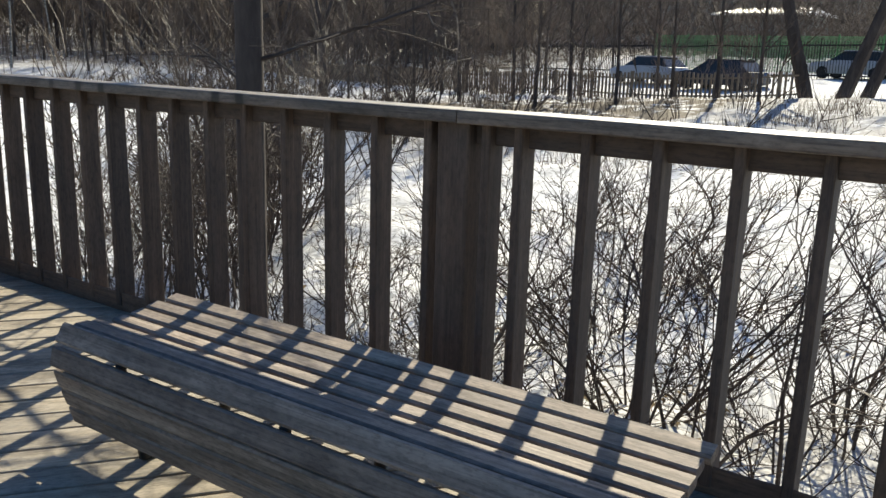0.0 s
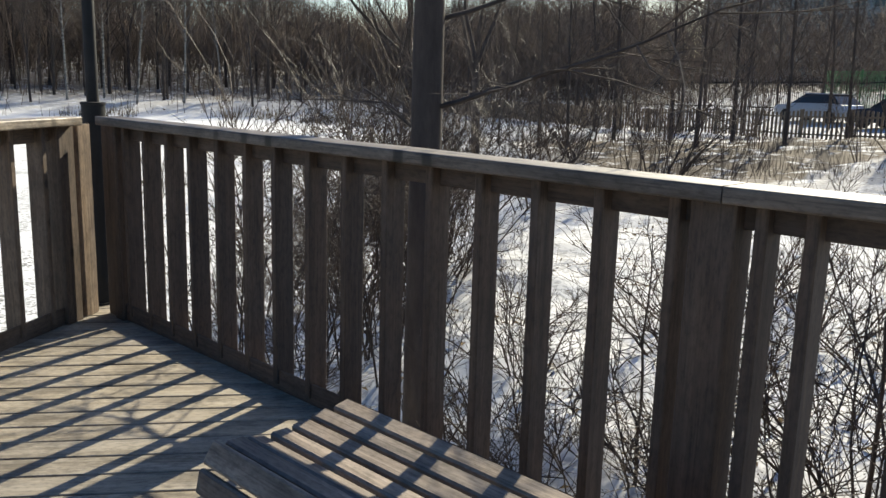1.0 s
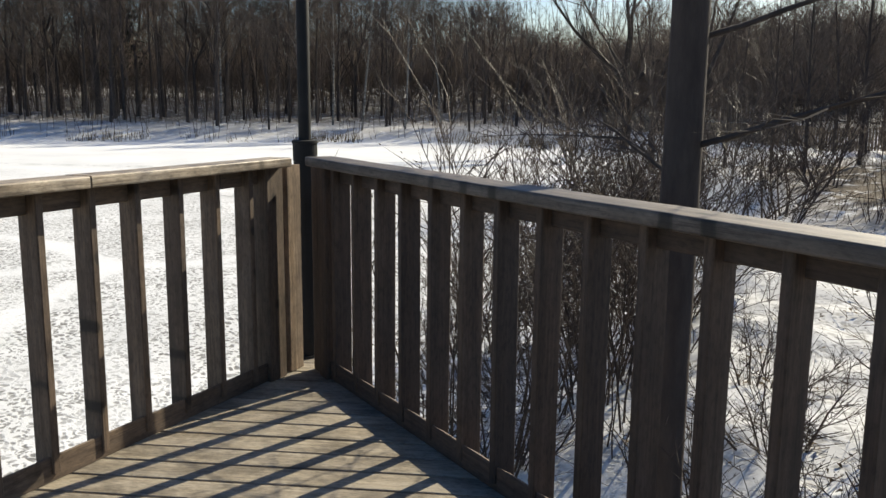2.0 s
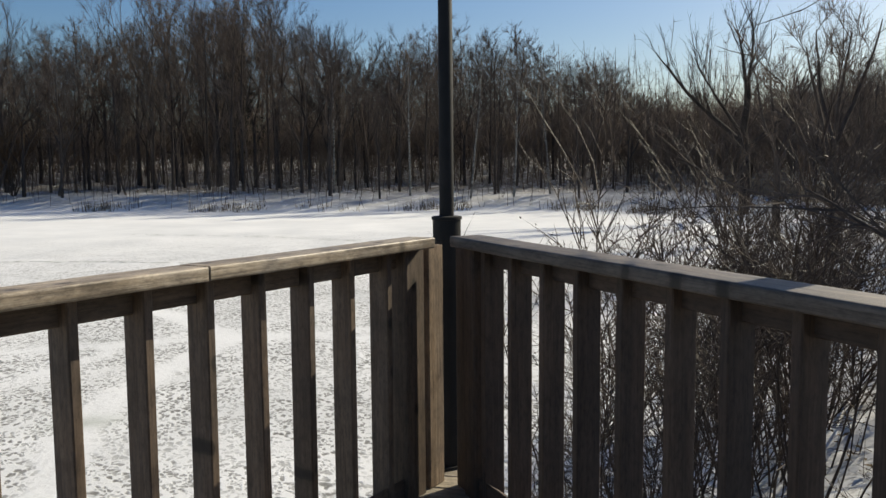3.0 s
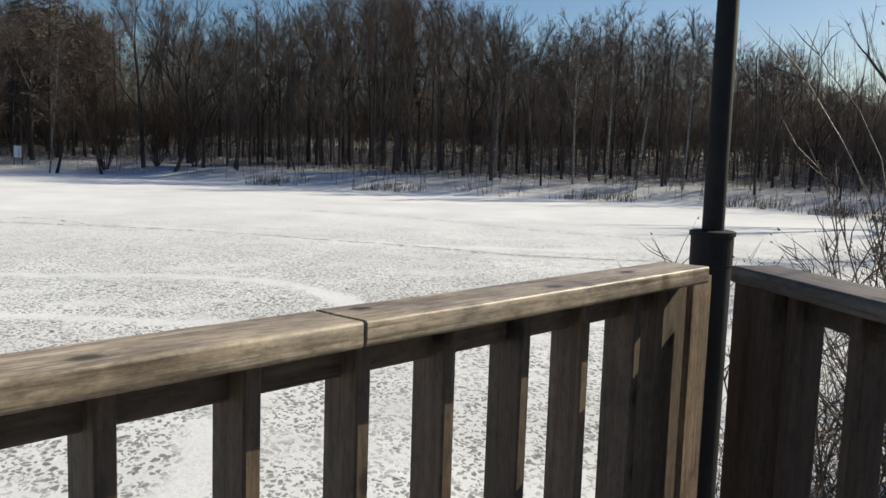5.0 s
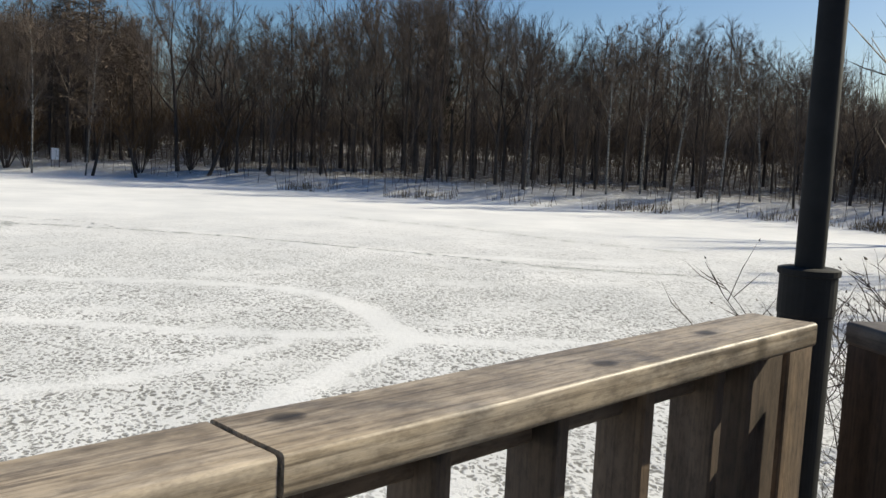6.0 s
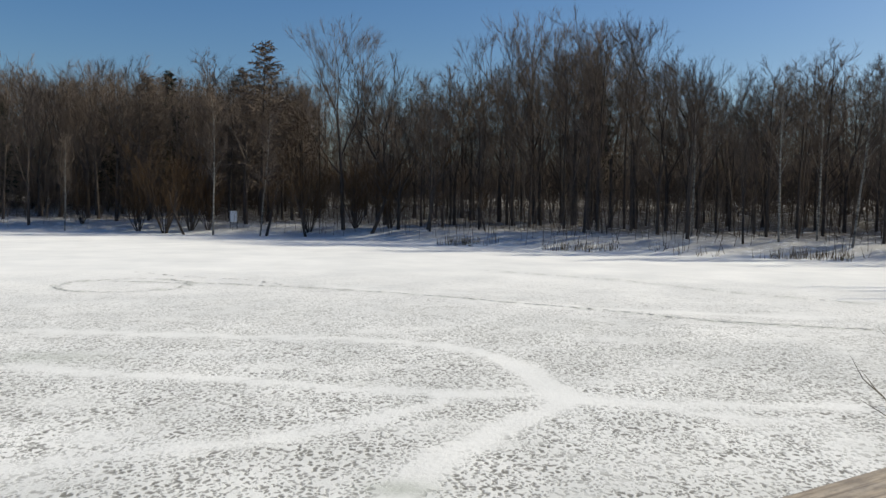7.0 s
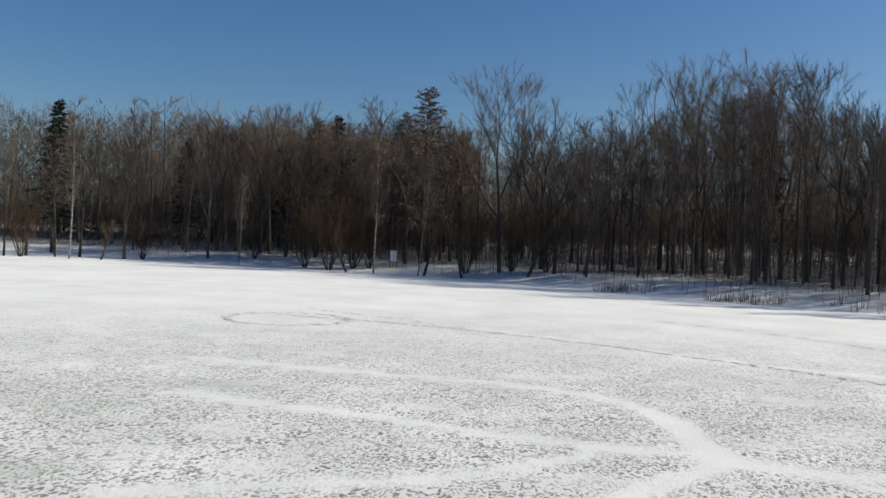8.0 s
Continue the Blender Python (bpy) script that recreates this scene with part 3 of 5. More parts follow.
PITCH = 0.2275
RAIL_A = rail_matrix(Vector((0, 0, 0)), DIR_A)
RAIL_B = rail_matrix(Vector((0, 0, 0)), DIR_B)
bal_a = [0.478] + [0.705 + PITCH * k for k in range(13)] + [3.668, 3.905] + [4.03 + 0.232 * k for k in range(22)]
build_railing(RAIL_A, "dark wooden railing beside the bench", 0.073, 0.984, 0.147, 0.0, bal_a, [(0.395, 0.09), (3.80, 0.125), (6.9, 0.12)], [(0.315, 3.84, 0.0), (3.843, 8.0, 0.0)], (0.3, 8.6), 0.127, -1, M_CAP_DARK, "dark weathered cap board", M_RAIL)
bal_b = [0.7755 + 0.2285 * k for k in range(-1, 31)]
build_railing(RAIL_B, "wooden railing with a split cap board above the ice", 0.091, 0.973, 0.138, 0.002, bal_b, [(0.40, 0.13), (4.4, 0.12)], [(0.353, 1.54, 0), (1.546, 5.2, 0), (5.203, 8.2, 0)], (0.34, 8.4), 0.171, 1, M_CAP, "pale weathered knotty cap board", M_RAIL_PALE)


upright = Matrix(((0, 1, 0, 0), (0, 0, 1, 0), (1, 0, 0, 0), (0, 0, 0, 1)))
rails = [o for o in bpy.data.objects if o.name.startswith("railing")]
for rail, x, y, mt, lab in ((rails[0], 0.3, -0.056, M_RAIL, ""), (rails[1], 0.24, 0.082, M_BOARD, "paler brown corner board")):
    b = Build()
    b.plank(0.0, CAP_Z - 0.05, -0.057, 0.057, -0.016, 0.016, 0.005)
    part("corner_board", b, mt, rail, lab, at=Matrix.Translation((x, y, 0.004)) @ upright)


def build_pole():
    pole = thing("pole", "dark steel canopy pole with a wide collar in the railing corner", "pole")
    b = Build()
    b.tube([(0, 0, -0.02), (0, 0, 1.2), (0, 0, 3.4)], [0.036, 0.033, 0.03], 20)
    part("shaft", b, M_IRON, pole, smooth=True)
    b = Build()
    b.tube([(0, 0, 0.01), (0, 0, 0.5), (0, 0, 1.056)], [0.0615, 0.0615, 0.0615], 40)
    part("sleeve", b, M_IRON, pole)
    b = Build()
    ring = [(0.062, 1.055), (0.064, 1.06), (0.064, 1.148), (0.069, 1.15), (0.069, 1.163), (0.06, 1.166), (0.035, 1.167)]
    n = 28
    for r, z in ring:
        b.v += [(r * math.cos(2 * math.pi * k / n), r * math.sin(2 * math.pi * k / n), z) for k in range(n)]
    for q in range(len(ring) - 1):
        b.f += [(q * n + k, q * n + (k + 1) % n, (q + 1) * n + (k + 1) % n, (q + 1) * n + k) for k in range(n)]
    b.f.append(tuple(range(n - 1, -1, -1)))
    part("collar", b, M_IRON, pole)
    b = Build()
    b.plank(-0.075, 0.075, -0.075, 0.075, 0.002, 0.012, 0.003)
    part("base_plate", b, M_IRON, pole)
    for sx in (-1, 1):
        for sy in (-1, 1):
            b = Build()
            b.tube([(0.055 * sx, 0.055 * sy, 0.01), (0.055 * sx, 0.055 * sy, 0.024)], [0.009, 0.009], 6)
            part("bolt", b, M_IRON, pole)
    return pole


build_pole()


def build_bench():
    """A backless bench: slats laid over a curved frame, rolling over the front down to the floor."""
    x0, x1 = 2.97, 4.9
    bench = thing("bench", "grey weathered slatted bench with a rounded front, beside the railing", "bench", at=Matrix.Translation(((x0 + x1) / 2, 0, 0)))
    half = (x1 - x0) / 2
    prof = [(-0.585, 0.418), (-0.66, 0.405), (-0.74, 0.395), (-0.82, 0.388), (-0.89, 0.39), (-0.95, 0.405), (-1.0, 0.408), (-1.038, 0.392), (-1.06, 0.358), (-1.07, 0.31), (-1.064, 0.255), (-1.05, 0.2), (-1.03, 0.14), (-1.01, 0.08), (-1.0, 0.03)]
    pts = [Vector((0, y, z)) for y, z in prof]
    lens = [0.0]
    for a, b2 in zip(pts, pts[1:]):
        lens.append(lens[-1] + (b2 - a).length)
    rnd = random.Random(2)

    def along(s):
        for k in range(len(pts) - 1):
            if s <= lens[k + 1] or k == len(pts) - 2:
                f = (s - lens[k]) / (lens[k + 1] - lens[k])
                return pts[k].lerp(pts[k + 1], f), (pts[k + 1] - pts[k]).normalized()

    width, gap = 0.058, 0.0125
    s = width / 2
    sl = Build()
    sl.plank(-half, half, -width / 2, width / 2, -0.028, 0.0, 0.006)
    me = sl.mesh("slat", M_BENCH)
    fr = Build()
    fr.plank(-half, half, -0.033, 0.033, -0.022, 0.0, 0.006)
    front_me = fr.mesh("slat", M_BENCH)
    while s < lens[-1] - 0.02:
        p, d = along(s)
        nrm = Vector((0, d.z, -d.y))
        if nrm.z < 0 and s < 0.4:
            nrm = -nrm
        m = Matrix.Identity(4)
        ydir = nrm.cross(Vector((1, 0, 0)))
        for r in range(3):
            m[r][0], m[r][1], m[r][2], m[r][3] = (1, 0, 0)[r], ydir[r], nrm[r], p[r]
        part("slat", me if s < 0.44 else front_me, None, bench, at=Matrix.Translation((rnd.uniform(-0.006, 0.006), 0, 0)) @ m @ pose(0, 0, 0, rnd.uniform(-1, 1), 0, rnd.uniform(-0.1, 0.1)))
        s += width + gap if s < 0.38 else 0.081 if s < 0.6 else 0.0715
    for x in (-half + 0.28, 0.0, half - 0.28):
        b = Build()
        inner = [(y + (0.05 if k > 6 else 0.0), z - 0.05 if k <= 7 else z) for k, (y, z) in enumerate(prof)]
        b.tube([(x, y, z) for y, z in inner[:-1]] + [(x, -0.95, 0.012)], [0.018] * len(inner), 8)
        b.tube([(x, -0.6, 0.37), (x, -0.63, 0.2), (x, -0.62, 0.012)], [0.018, 0.018, 0.018], 8)
        b.tube([(x, -0.62, 0.013), (x, -0.95, 0.013)], [0.013, 0.013], 8)
        part("leg_frame", b, M_FRAME, bench, "dark steel support frame", smooth=True)
    return bench


build_bench()


# ---- trees ----
def rot_about(v, axis, a):
    return Matrix.Rotation(a, 3, axis) @ v


def limb(b, rnd, p, d, length, r, segs, droop, wander, sides, tip=0.25):
    """A bent limb; returns the points and radii along it."""
    pts, rad = [Vector(p)], [r]
    d = Vector(d).normalized()
    for k in range(segs):
        d = (d + Vector((rnd.uniform(-1, 1), rnd.uniform(-1, 1), rnd.uniform(-1, 1))) * wander + Vector((0, 0, droop))).normalized()
        pts.append(pts[-1] + d * (length / segs))
        rad.append(r * (1 - (1 - tip) * (k + 1) / segs))
    b.tube(pts, rad, sides, cap=False)
    return pts, rad


def point_on(pts, f):
    x = f * (len(pts) - 1)
    k = min(int(x), len(pts) - 2)
    return pts[k].lerp(pts[k + 1], x - k), (pts[k + 1] - pts[k]).normalized()


def bare_tree(seed, height=20.0, girth=0.28, lean=(0, 0), first=0.3, spread=0.3, limbs=22, subs=6, twigs=9, up=0.06, leaders=1, twig_r=0.014, sub_len=(0.32, 0.66), twig_len=(0.6, 1.4), rise=(0.5, 1.5), crook=0.16):
    """Trunk and crown meshes of a leafless broadleaf tree: steep limbs that fork into sprays of fine twigs."""
    rnd = random.Random(seed)
    tr, cr = Build(), Build()

    def jitter(k, lift):
        return Vector((rnd.uniform(-1, 1), rnd.uniform(-1, 1), rnd.uniform(-1, 1) + lift)) * k

    base, _ = limb(tr, rnd, (0, 0, -0.1), (lean[0], lean[1], 1), height * (0.88 if leaders == 1 else 0.5), girth, 9, 0.05, 0.04, 7, 0.2 if leaders == 1 else 0.7)
    axes = [(base, first, girth)]
    if leaders > 1:
        axes = [(base, max(first, 0.5), girth)]
        for k in range(leaders):
            a = 6.283 * k / leaders + rnd.uniform(-0.5, 0.5)
            d = Vector((math.cos(a) * 0.42, math.sin(a) * 0.42, 1))
            q, _ = point_on(base, 1.0 - 0.25 * rnd.random())
            pts, _ = limb(tr, rnd, q, d, height * rnd.uniform(0.42, 0.54), girth * 0.5, 8, 0.05, 0.11, 5, 0.2)
            axes.append((pts, 0.1, girth * 0.5))
    for n, (pts, f0, g) in enumerate(axes):
        share = limbs if len(axes) == 1 else max(3, limbs // len(axes))
        for k in range(share):
            f = f0 + (1 - f0) * (k + rnd.random()) / share
            q, d = point_on(pts, min(f, 0.99))
            a = rnd.uniform(0, 6.283)
            out = Vector((math.cos(a), math.sin(a), rnd.uniform(*rise)))
            ln = height * spread * (1.0 - 0.6 * f) * rnd.uniform(0.55, 1.15)
            lp, lr = limb(tr, rnd, q, out, ln, max(0.018, g * (1.05 - 0.8 * f) * 0.34), 5, up, crook, 3, 0.2)
            for s in range(subs):
                w = 0.2 + 0.8 * (s + rnd.random()) / subs
                q2, d2 = point_on(lp, min(w, 0.99))
                side = (d2 + jitter(0.85, 0.1)).normalized()
                sp, sr = limb(cr, rnd, q2, side, ln * rnd.uniform(*sub_len) * (1.15 - 0.5 * w), max(twig_r * 1.25, lr[2] * 0.33), 3, up, 0.2, 3, 0.4)
                for t in range(twigs):
                    q3, d3 = point_on(sp, rnd.uniform(0.15, 1.0))
                    e = (d3 + jitter(0.7, 0.05)).normalized()
                    cr.cone(q3, q3 + e * rnd.uniform(*twig_len) * height / 20, twig_r)
    return tr, cr


def forking_tree(seed, height=20.0, girth=0.3, bole=0.34, depth=6, twig_r=0.009, open_angle=(16, 40), lift=0.1):
    """Trunk and crown meshes of an old leafless tree that forks again and again into a rounded, finely netted crown."""
    rnd = random.Random(seed)
    tr, cr = Build(), Build()

    def sprout(p, d, ln, r, level):
        b = tr if level < 4 else cr
        pts, rad = limb(b, rnd, p, d, ln, r, 4 if level < 3 else 3, lift * 0.3, 0.1, 6 if level < 2 else 3, 0.72)
        if level >= depth - 2:
            for _ in range(22 if level >= depth else 9):
                q, e = point_on(pts, rnd.uniform(0.1, 1.0))
                e = (e + Vector((rnd.uniform(-1, 1), rnd.uniform(-1, 1), rnd.uniform(-0.8, 1))) * 0.75).normalized()
                cr.cone(q, q + e * rnd.uniform(0.5, 1.4) * height / 20, twig_r)
        if level >= depth:
            return
        tip, way = point_on(pts, 1.0)
        kids = [(tip, 1.0)] * (2 if rnd.random() < 0.75 else 3)
        if rnd.random() < 0.6:
            kids.append((point_on(pts, rnd.uniform(0.35, 0.8))[0], 0.8))
        turn0 = rnd.uniform(0, 6.283)
        for k, (q, share) in enumerate(kids):
            axis = rot_about(way.orthogonal().normalized(), way, turn0 + 6.283 * k / len(kids) + rnd.uniform(-0.5, 0.5))
            e = rot_about(way, axis, radians(rnd.uniform(*open_angle)) * (0.5 if k == 0 else 1.0)) + Vector((0, 0, lift))
            sprout(q, e, ln * share * rnd.uniform(0.68, 0.9), rad[-1] * (0.85 if k == 0 else 0.62), level + 1)

    base, rad = limb(tr, rnd, (0, 0, -0.1), (rnd.uniform(-0.05, 0.05), rnd.uniform(-0.05, 0.05), 1), height * bole, girth, 6, 0.04, 0.03, 8, 0.7)
    for k in range(3):
        q, d = point_on(base, (1.0, 0.95, 0.72)[k])
        a = rnd.uniform(0, 2) + 2.1 * k
        sprout(q, d + Vector((math.cos(a), math.sin(a), 0)) * (0.12, 0.45, 0.75)[k], height * (0.22, 0.2, 0.16)[k], girth * (0.62, 0.5, 0.36)[k], 1)
    return tr, cr


proto_h = {}


GROUPS = {"bare_tree": "tall trees of the wood", "slim_tree": "slender trees of the wood", "birch": "birches by the lake", "willow_bush": "willow bushes on the far shore", "spruce": "spruces in the wood",
          "larch": "larches in the wood", "leaning_tree": "leaning trees on the far shore", "shrub": "shrubs behind the railing", "brush": "brush on the bank", "sapling": "saplings at the lake edge", "forked_tree": "forked trees on the bank", "park_tree": "thick trees beside the picket fence", "thicket_bush": "tall thin bushes on the bank"}


def make_tree(name, label, category, builds, mats, names=("trunk", "crown")):
    t = thing(name, label, category, group=GROUPS[name])
    proto_h[t.name] = max(v[2] for b in builds for v in b.v)
    for nm, b, mt in zip(names, builds, mats):
        part(nm, b, mt, t)
    return t


def conifer(seed, height=18.0, larch=False):
    rnd = random.Random(seed)
    tr, cr = Build(), Build()
    pts, _ = limb(tr, rnd, (0, 0, -0.1), (0, 0, 1), height, 0.24, 6, 0.05, 0.015, 7, 0.08)
    n = 130 if larch else 125
    for k in range(n):
        f = 0.2 + 0.785 * ((k + rnd.random()) / n) ** 0.85
        q, _ = point_on(pts, f)
        ln = ((1 - f) ** (0.55 if larch else 0.8) * height * (0.24 if larch else 0.2) + 0.25) * rnd.uniform(0.55, 1.2)
        a = k * 2.4 + rnd.uniform(-0.5, 0.5)
        d = Vector((math.cos(a), math.sin(a), rnd.uniform(-0.15, 0.3) if larch else rnd.uniform(-0.4, 0.05)))
        bp, _ = limb(tr, rnd, q, d, ln, 0.035, 3, 0.06, 0.1, 3, 0.3)
        for t in range(18):
            q3, d3 = point_on(bp, 0.1 + 0.9 * rnd.random())
            e = (d3 * 0.7 + Vector((rnd.uniform(-1, 1), rnd.uniform(-1, 1), rnd.uniform(-0.9, 0.35)))).normalized()
            cr.cone(q3, q3 + e * rnd.uniform(0.4, 1.0) * (0.5 + ln * 0.22), 0.06 if larch else 0.09)
    return tr, cr


def bush_clump(seed, height=7.0, stems=14, twigs=16, spread=0.4, twig_r=0.014, girth=0.06, bend=0.09):
    """Many stems from one stool: willow and hazel at the water's edge."""
    rnd = random.Random(seed)
    tr, cr = Build(), Build()
    for k in range(stems):
        a = rnd.uniform(0, 6.283)
        d = Vector((math.cos(a) * spread * rnd.uniform(0.2, 1.3), math.sin(a) * spread * rnd.uniform(0.2, 1.3), 1))
        ln = height * rnd.uniform(0.6, 1.0)
        pts, rad = limb(tr, rnd, (math.cos(a) * 0.15, math.sin(a) * 0.15, -0.1), d, ln, girth * rnd.uniform(0.5, 1), 6, 0.02, bend, 4, 0.2)
        for s in range(7):
            q, dd = point_on(pts, rnd.uniform(0.25, 0.98))
            e = (dd + Vector((rnd.uniform(-1, 1), rnd.uniform(-1, 1), rnd.uniform(-0.2, 0.9))) * 0.8).normalized()
            sp, _ = limb(cr, rnd, q, e, ln * rnd.uniform(0.15, 0.34), girth * 0.25, 2, 0.05, 0.15, 3, 0.4)
            for t in range(twigs):
                q3, d3 = point_on(sp, rnd.uniform(0.1, 1.0))
                e3 = (d3 + Vector((rnd.uniform(-1, 1), rnd.uniform(-1, 1), rnd.uniform(-0.5, 0.9))) * 0.8).normalized()
                cr.cone(q3, q3 + e3 * height * rnd.uniform(0.05, 0.15), twig_r)
    return tr, cr


def place(proto, x, y, scale=1.0, turn=0.0, sink=0.05, dz=None):
    z = on_ground(x, y, sink) if dz is None else dz
    c = copy_thing(proto, Matrix.Translation((x, y, z)) @ Matrix.Rotation(turn, 4, "Z"))
    c.scale = (scale, scale, scale)
    return c


# skyline above the lake: bearing left of +y in degrees, height of the crowns above the eye in degrees
SKYLINE = [(0, 6.8), (20, 6.8), (38, 6.5), (43, 5.2), (50, 4.9), (52.5, 5.6), (54.5, 8.2), (57.5, 8.0), (60, 9.6), (65, 10.0), (68, 10.2), (70, 7.6), (72.5, 8.2), (75, 11.0), (77.5, 12.3), (80.5, 12.5), (85.5, 11.8), (88, 8.8), (92, 8.6),
           (97, 8.2), (100, 8.6), (102, 9.4), (108, 9.0), (113, 8.9), (118, 9.1), (125, 8.7), (140, 8.2), (180, 8)]


def crown_height(x, y):
    """How high the wood stands at a place, metres."""
    br = np.degrees(np.arctan2(-np.asarray(x, float), np.asarray(y, float))) % 360
    deg = np.interp(br, [a for a, _ in SKYLINE], [b for _, b in SKYLINE])
    return 1.3 + 1.06 * np.hypot(x, y) * np.tan(np.radians(deg)) - ground_height(x, y)


def at_bearing(b, r):
    a = radians(b)
    return (1.4 - math.sin(a) * r, -1.1 + math.cos(a) * r)


oaks = [make_tree("bare_tree", "tall leafless broadleaf tree with dark bark", "tree", forking_tree(21 + k, 20, (0.3, 0.27, 0.25)[k], (0.3, 0.36, 0.42)[k], 5, 0.0085, ((18, 42), (16, 36), (14, 34))[k], (0.06, 0.1, 0.14)[k]), (M_BARK, M_TWIG)) for k in range(3)]
slims = [make_tree("slim_tree", "slender leafless tree with dark bark", "tree", bare_tree(41 + k, 17, 0.15, spread=0.26, limbs=28, subs=5, twigs=10, first=0.2, up=0.06, twig_r=0.009, rise=(0.6, 1.8), twig_len=(0.5, 1.2)), (M_BARK, M_TWIG)) for k in range(3)]
birches = [make_tree("birch", "leafless birch with pale bark", "tree", bare_tree(61 + k, 16, 0.11, lean=(0.1 * k, 0.04), spread=0.22, limbs=24, subs=6, twigs=10, first=0.35, up=0.03, twig_r=0.011, rise=(0.9, 2.2)), (M_BIRCH, M_TWIG)) for k in range(2)]
willows = [make_tree("willow_bush", "reddish brown leafless willow bush at the shore", "bush", bush_clump(81 + k, 8.5, 20, 22, 0.42, 0.009), (M_BARK, M_TWIG_RED)) for k in range(2)]
spruce = make_tree("spruce", "dark green spruce in the wood", "tree", conifer(91, 18), (M_BARK, M_NEEDLE))
larch = make_tree("larch", "tall larch with level boughs", "tree", conifer(92, 20, True), (M_BARK, M_TWIG))
protos = oaks + slims + birches + willows + [spruce, larch]

# trees that stand out along the far shore: kind, bearing, distance, height, lean of the turn
STAND_OUT = [
    (oaks[2], 96.1, 97, 22.0), (oaks[0], 93.3, 101, 19.0), (oaks[1], 85.6, 103, 22.5), (oaks[2], 83.2, 96, 22.0), (oaks[0], 80.6, 92, 21.5), (oaks[1], 78.2, 88, 20.0), (oaks[2], 76.6, 86, 19.5),
    (oaks[1], 74.6, 84, 15.5), (oaks[0], 87.5, 108, 19.0), (oaks[2], 99.5, 112, 17.0), (oaks[1], 106, 112, 16.0), (oaks[0], 110.5, 116, 16.5), (oaks[2], 115.5, 116, 17.0),
    (birches[0], 123.8, 112, 16.5), (birches[1], 101.6, 96, 13.0), (birches[0], 104.6, 98, 15.0), (birches[1], 113.5, 110, 11.0), (birches[0], 73.0, 78, 12.5), (birches[0], 67.7, 74, 13.5), (birches[1], 60.5, 72, 13.0),
    (birches[1], 63.5, 72, 13.5), (birches[0], 65.5, 76, 13.8), (birches[1], 58, 74, 12.5), (slims[1], 71.5, 82, 11.5), (slims[2], 56, 70, 11.0), (slims[0], 66.6, 78, 13.5), (slims[1], 61.8, 75, 13),
    (oaks[1], 126.2, 120, 15.5), (oaks[2], 123.2, 122, 16.0), (oaks[0], 120.6, 118, 15.0), (slims[1], 124.6, 119, 15.0), (slims[0], 127.4, 117, 14.5),
]
rnd = random.Random(77)
for p, br, r, h in STAND_OUT:
    x, y = at_bearing(br, r)
    place(p, x, y, 1.12 * h / proto_h[p.name], rnd.uniform(0, 6.28))
for br, r, s in ((101.5, 108, 1.14), (102.6, 113, 1.0), (108.6, 116, 0.95), (99.0, 118, 0.88)):
    x, y = at_bearing(br, r)
    place(larch, x, y, s, rnd.uniform(0, 6.28))
for br, r, s in ((124.8, 136, 1.27), (107.2, 132, 1.18), (79.2, 103, 1.05), (79.6, 105, 0.98), (111, 138, 0.93), (117, 140, 0.98)):
    x, y = at_bearing(br, r)
    place(spruce, x, y, s, rnd.uniform(0, 6.28))
for br, r, s in ((107.6, 103, 1.3), (106.0, 105, 1.15), (109.2, 107, 0.95), (98.4, 98, 1.05), (95.3, 97, 1.0), (93.0, 95, 0.85), (119.5, 119, 0.7), (104.9, 104, 0.8), (112.5, 114, 0.8), (126.5, 116, 0.95)):
    x, y = at_bearing(br, r)
    place(willows[rnd.randrange(2)], x, y, s, rnd.uniform(0, 6.28))

leaners = [make_tree("leaning_tree", "crooked dark tree leaning out over the frozen shore", "tree", bare_tree(120 + k, 9, 0.22, lean=(0.45, 0.25 - 0.5 * k), spread=0.34, limbs=22, subs=5, twigs=9, leaders=2 + k, first=0.3, up=0.12), (M_BARK, M_TWIG_RED)) for k in range(2)]
protos += leaners
for k, (br, r, s) in enumerate(((94.2, 92.5, 1.0), (90.4, 90.5, 1.1), (98.6, 95, 0.75), (101.2, 96, 0.8), (86.5, 86, 0.55), (106.4, 99, 0.7), (122, 112, 0.6))):
    x, y = at_bearing(br, r)
    place(leaners[k % 2], x, y, s, 1.2 + 2.1 * k)

# the front of the wood, tree by tree
kept = []
tries = 0
while len(kept) < 140 and tries < 9000:
    tries += 1
    br = rnd.uniform(30, 131)
    r = rnd.uniform(55, 135)
    x, y = at_bearing(br, r)
    d = float(shore_distance(x, y))
    if not (4.5 if tries % 5 == 0 else 9.5) < d < 27 or any((x - a) ** 2 + (y - b) ** 2 < 9 for a, b in kept):
        continue
    if br < 50 and d < 8:
        continue
    kept.append((x, y))
    p = rnd.choice(oaks * 3 + slims * 4)
    h = float(crown_height(x, y)) * (rnd.uniform(0.6, 0.9) if 74 < br < 88 else rnd.uniform(0.8, 1.1))
    place(p, x, y, h / proto_h[p.name], rnd.uniform(0, 6.28))


def tri_arrays(b):
    v = np.array(b.v, float)
    t = []
    for f in b.f:
        for k in range(1, len(f) - 1):
            t.append((f[0], f[k], f[k + 1]))
    return v, np.array(t, int)


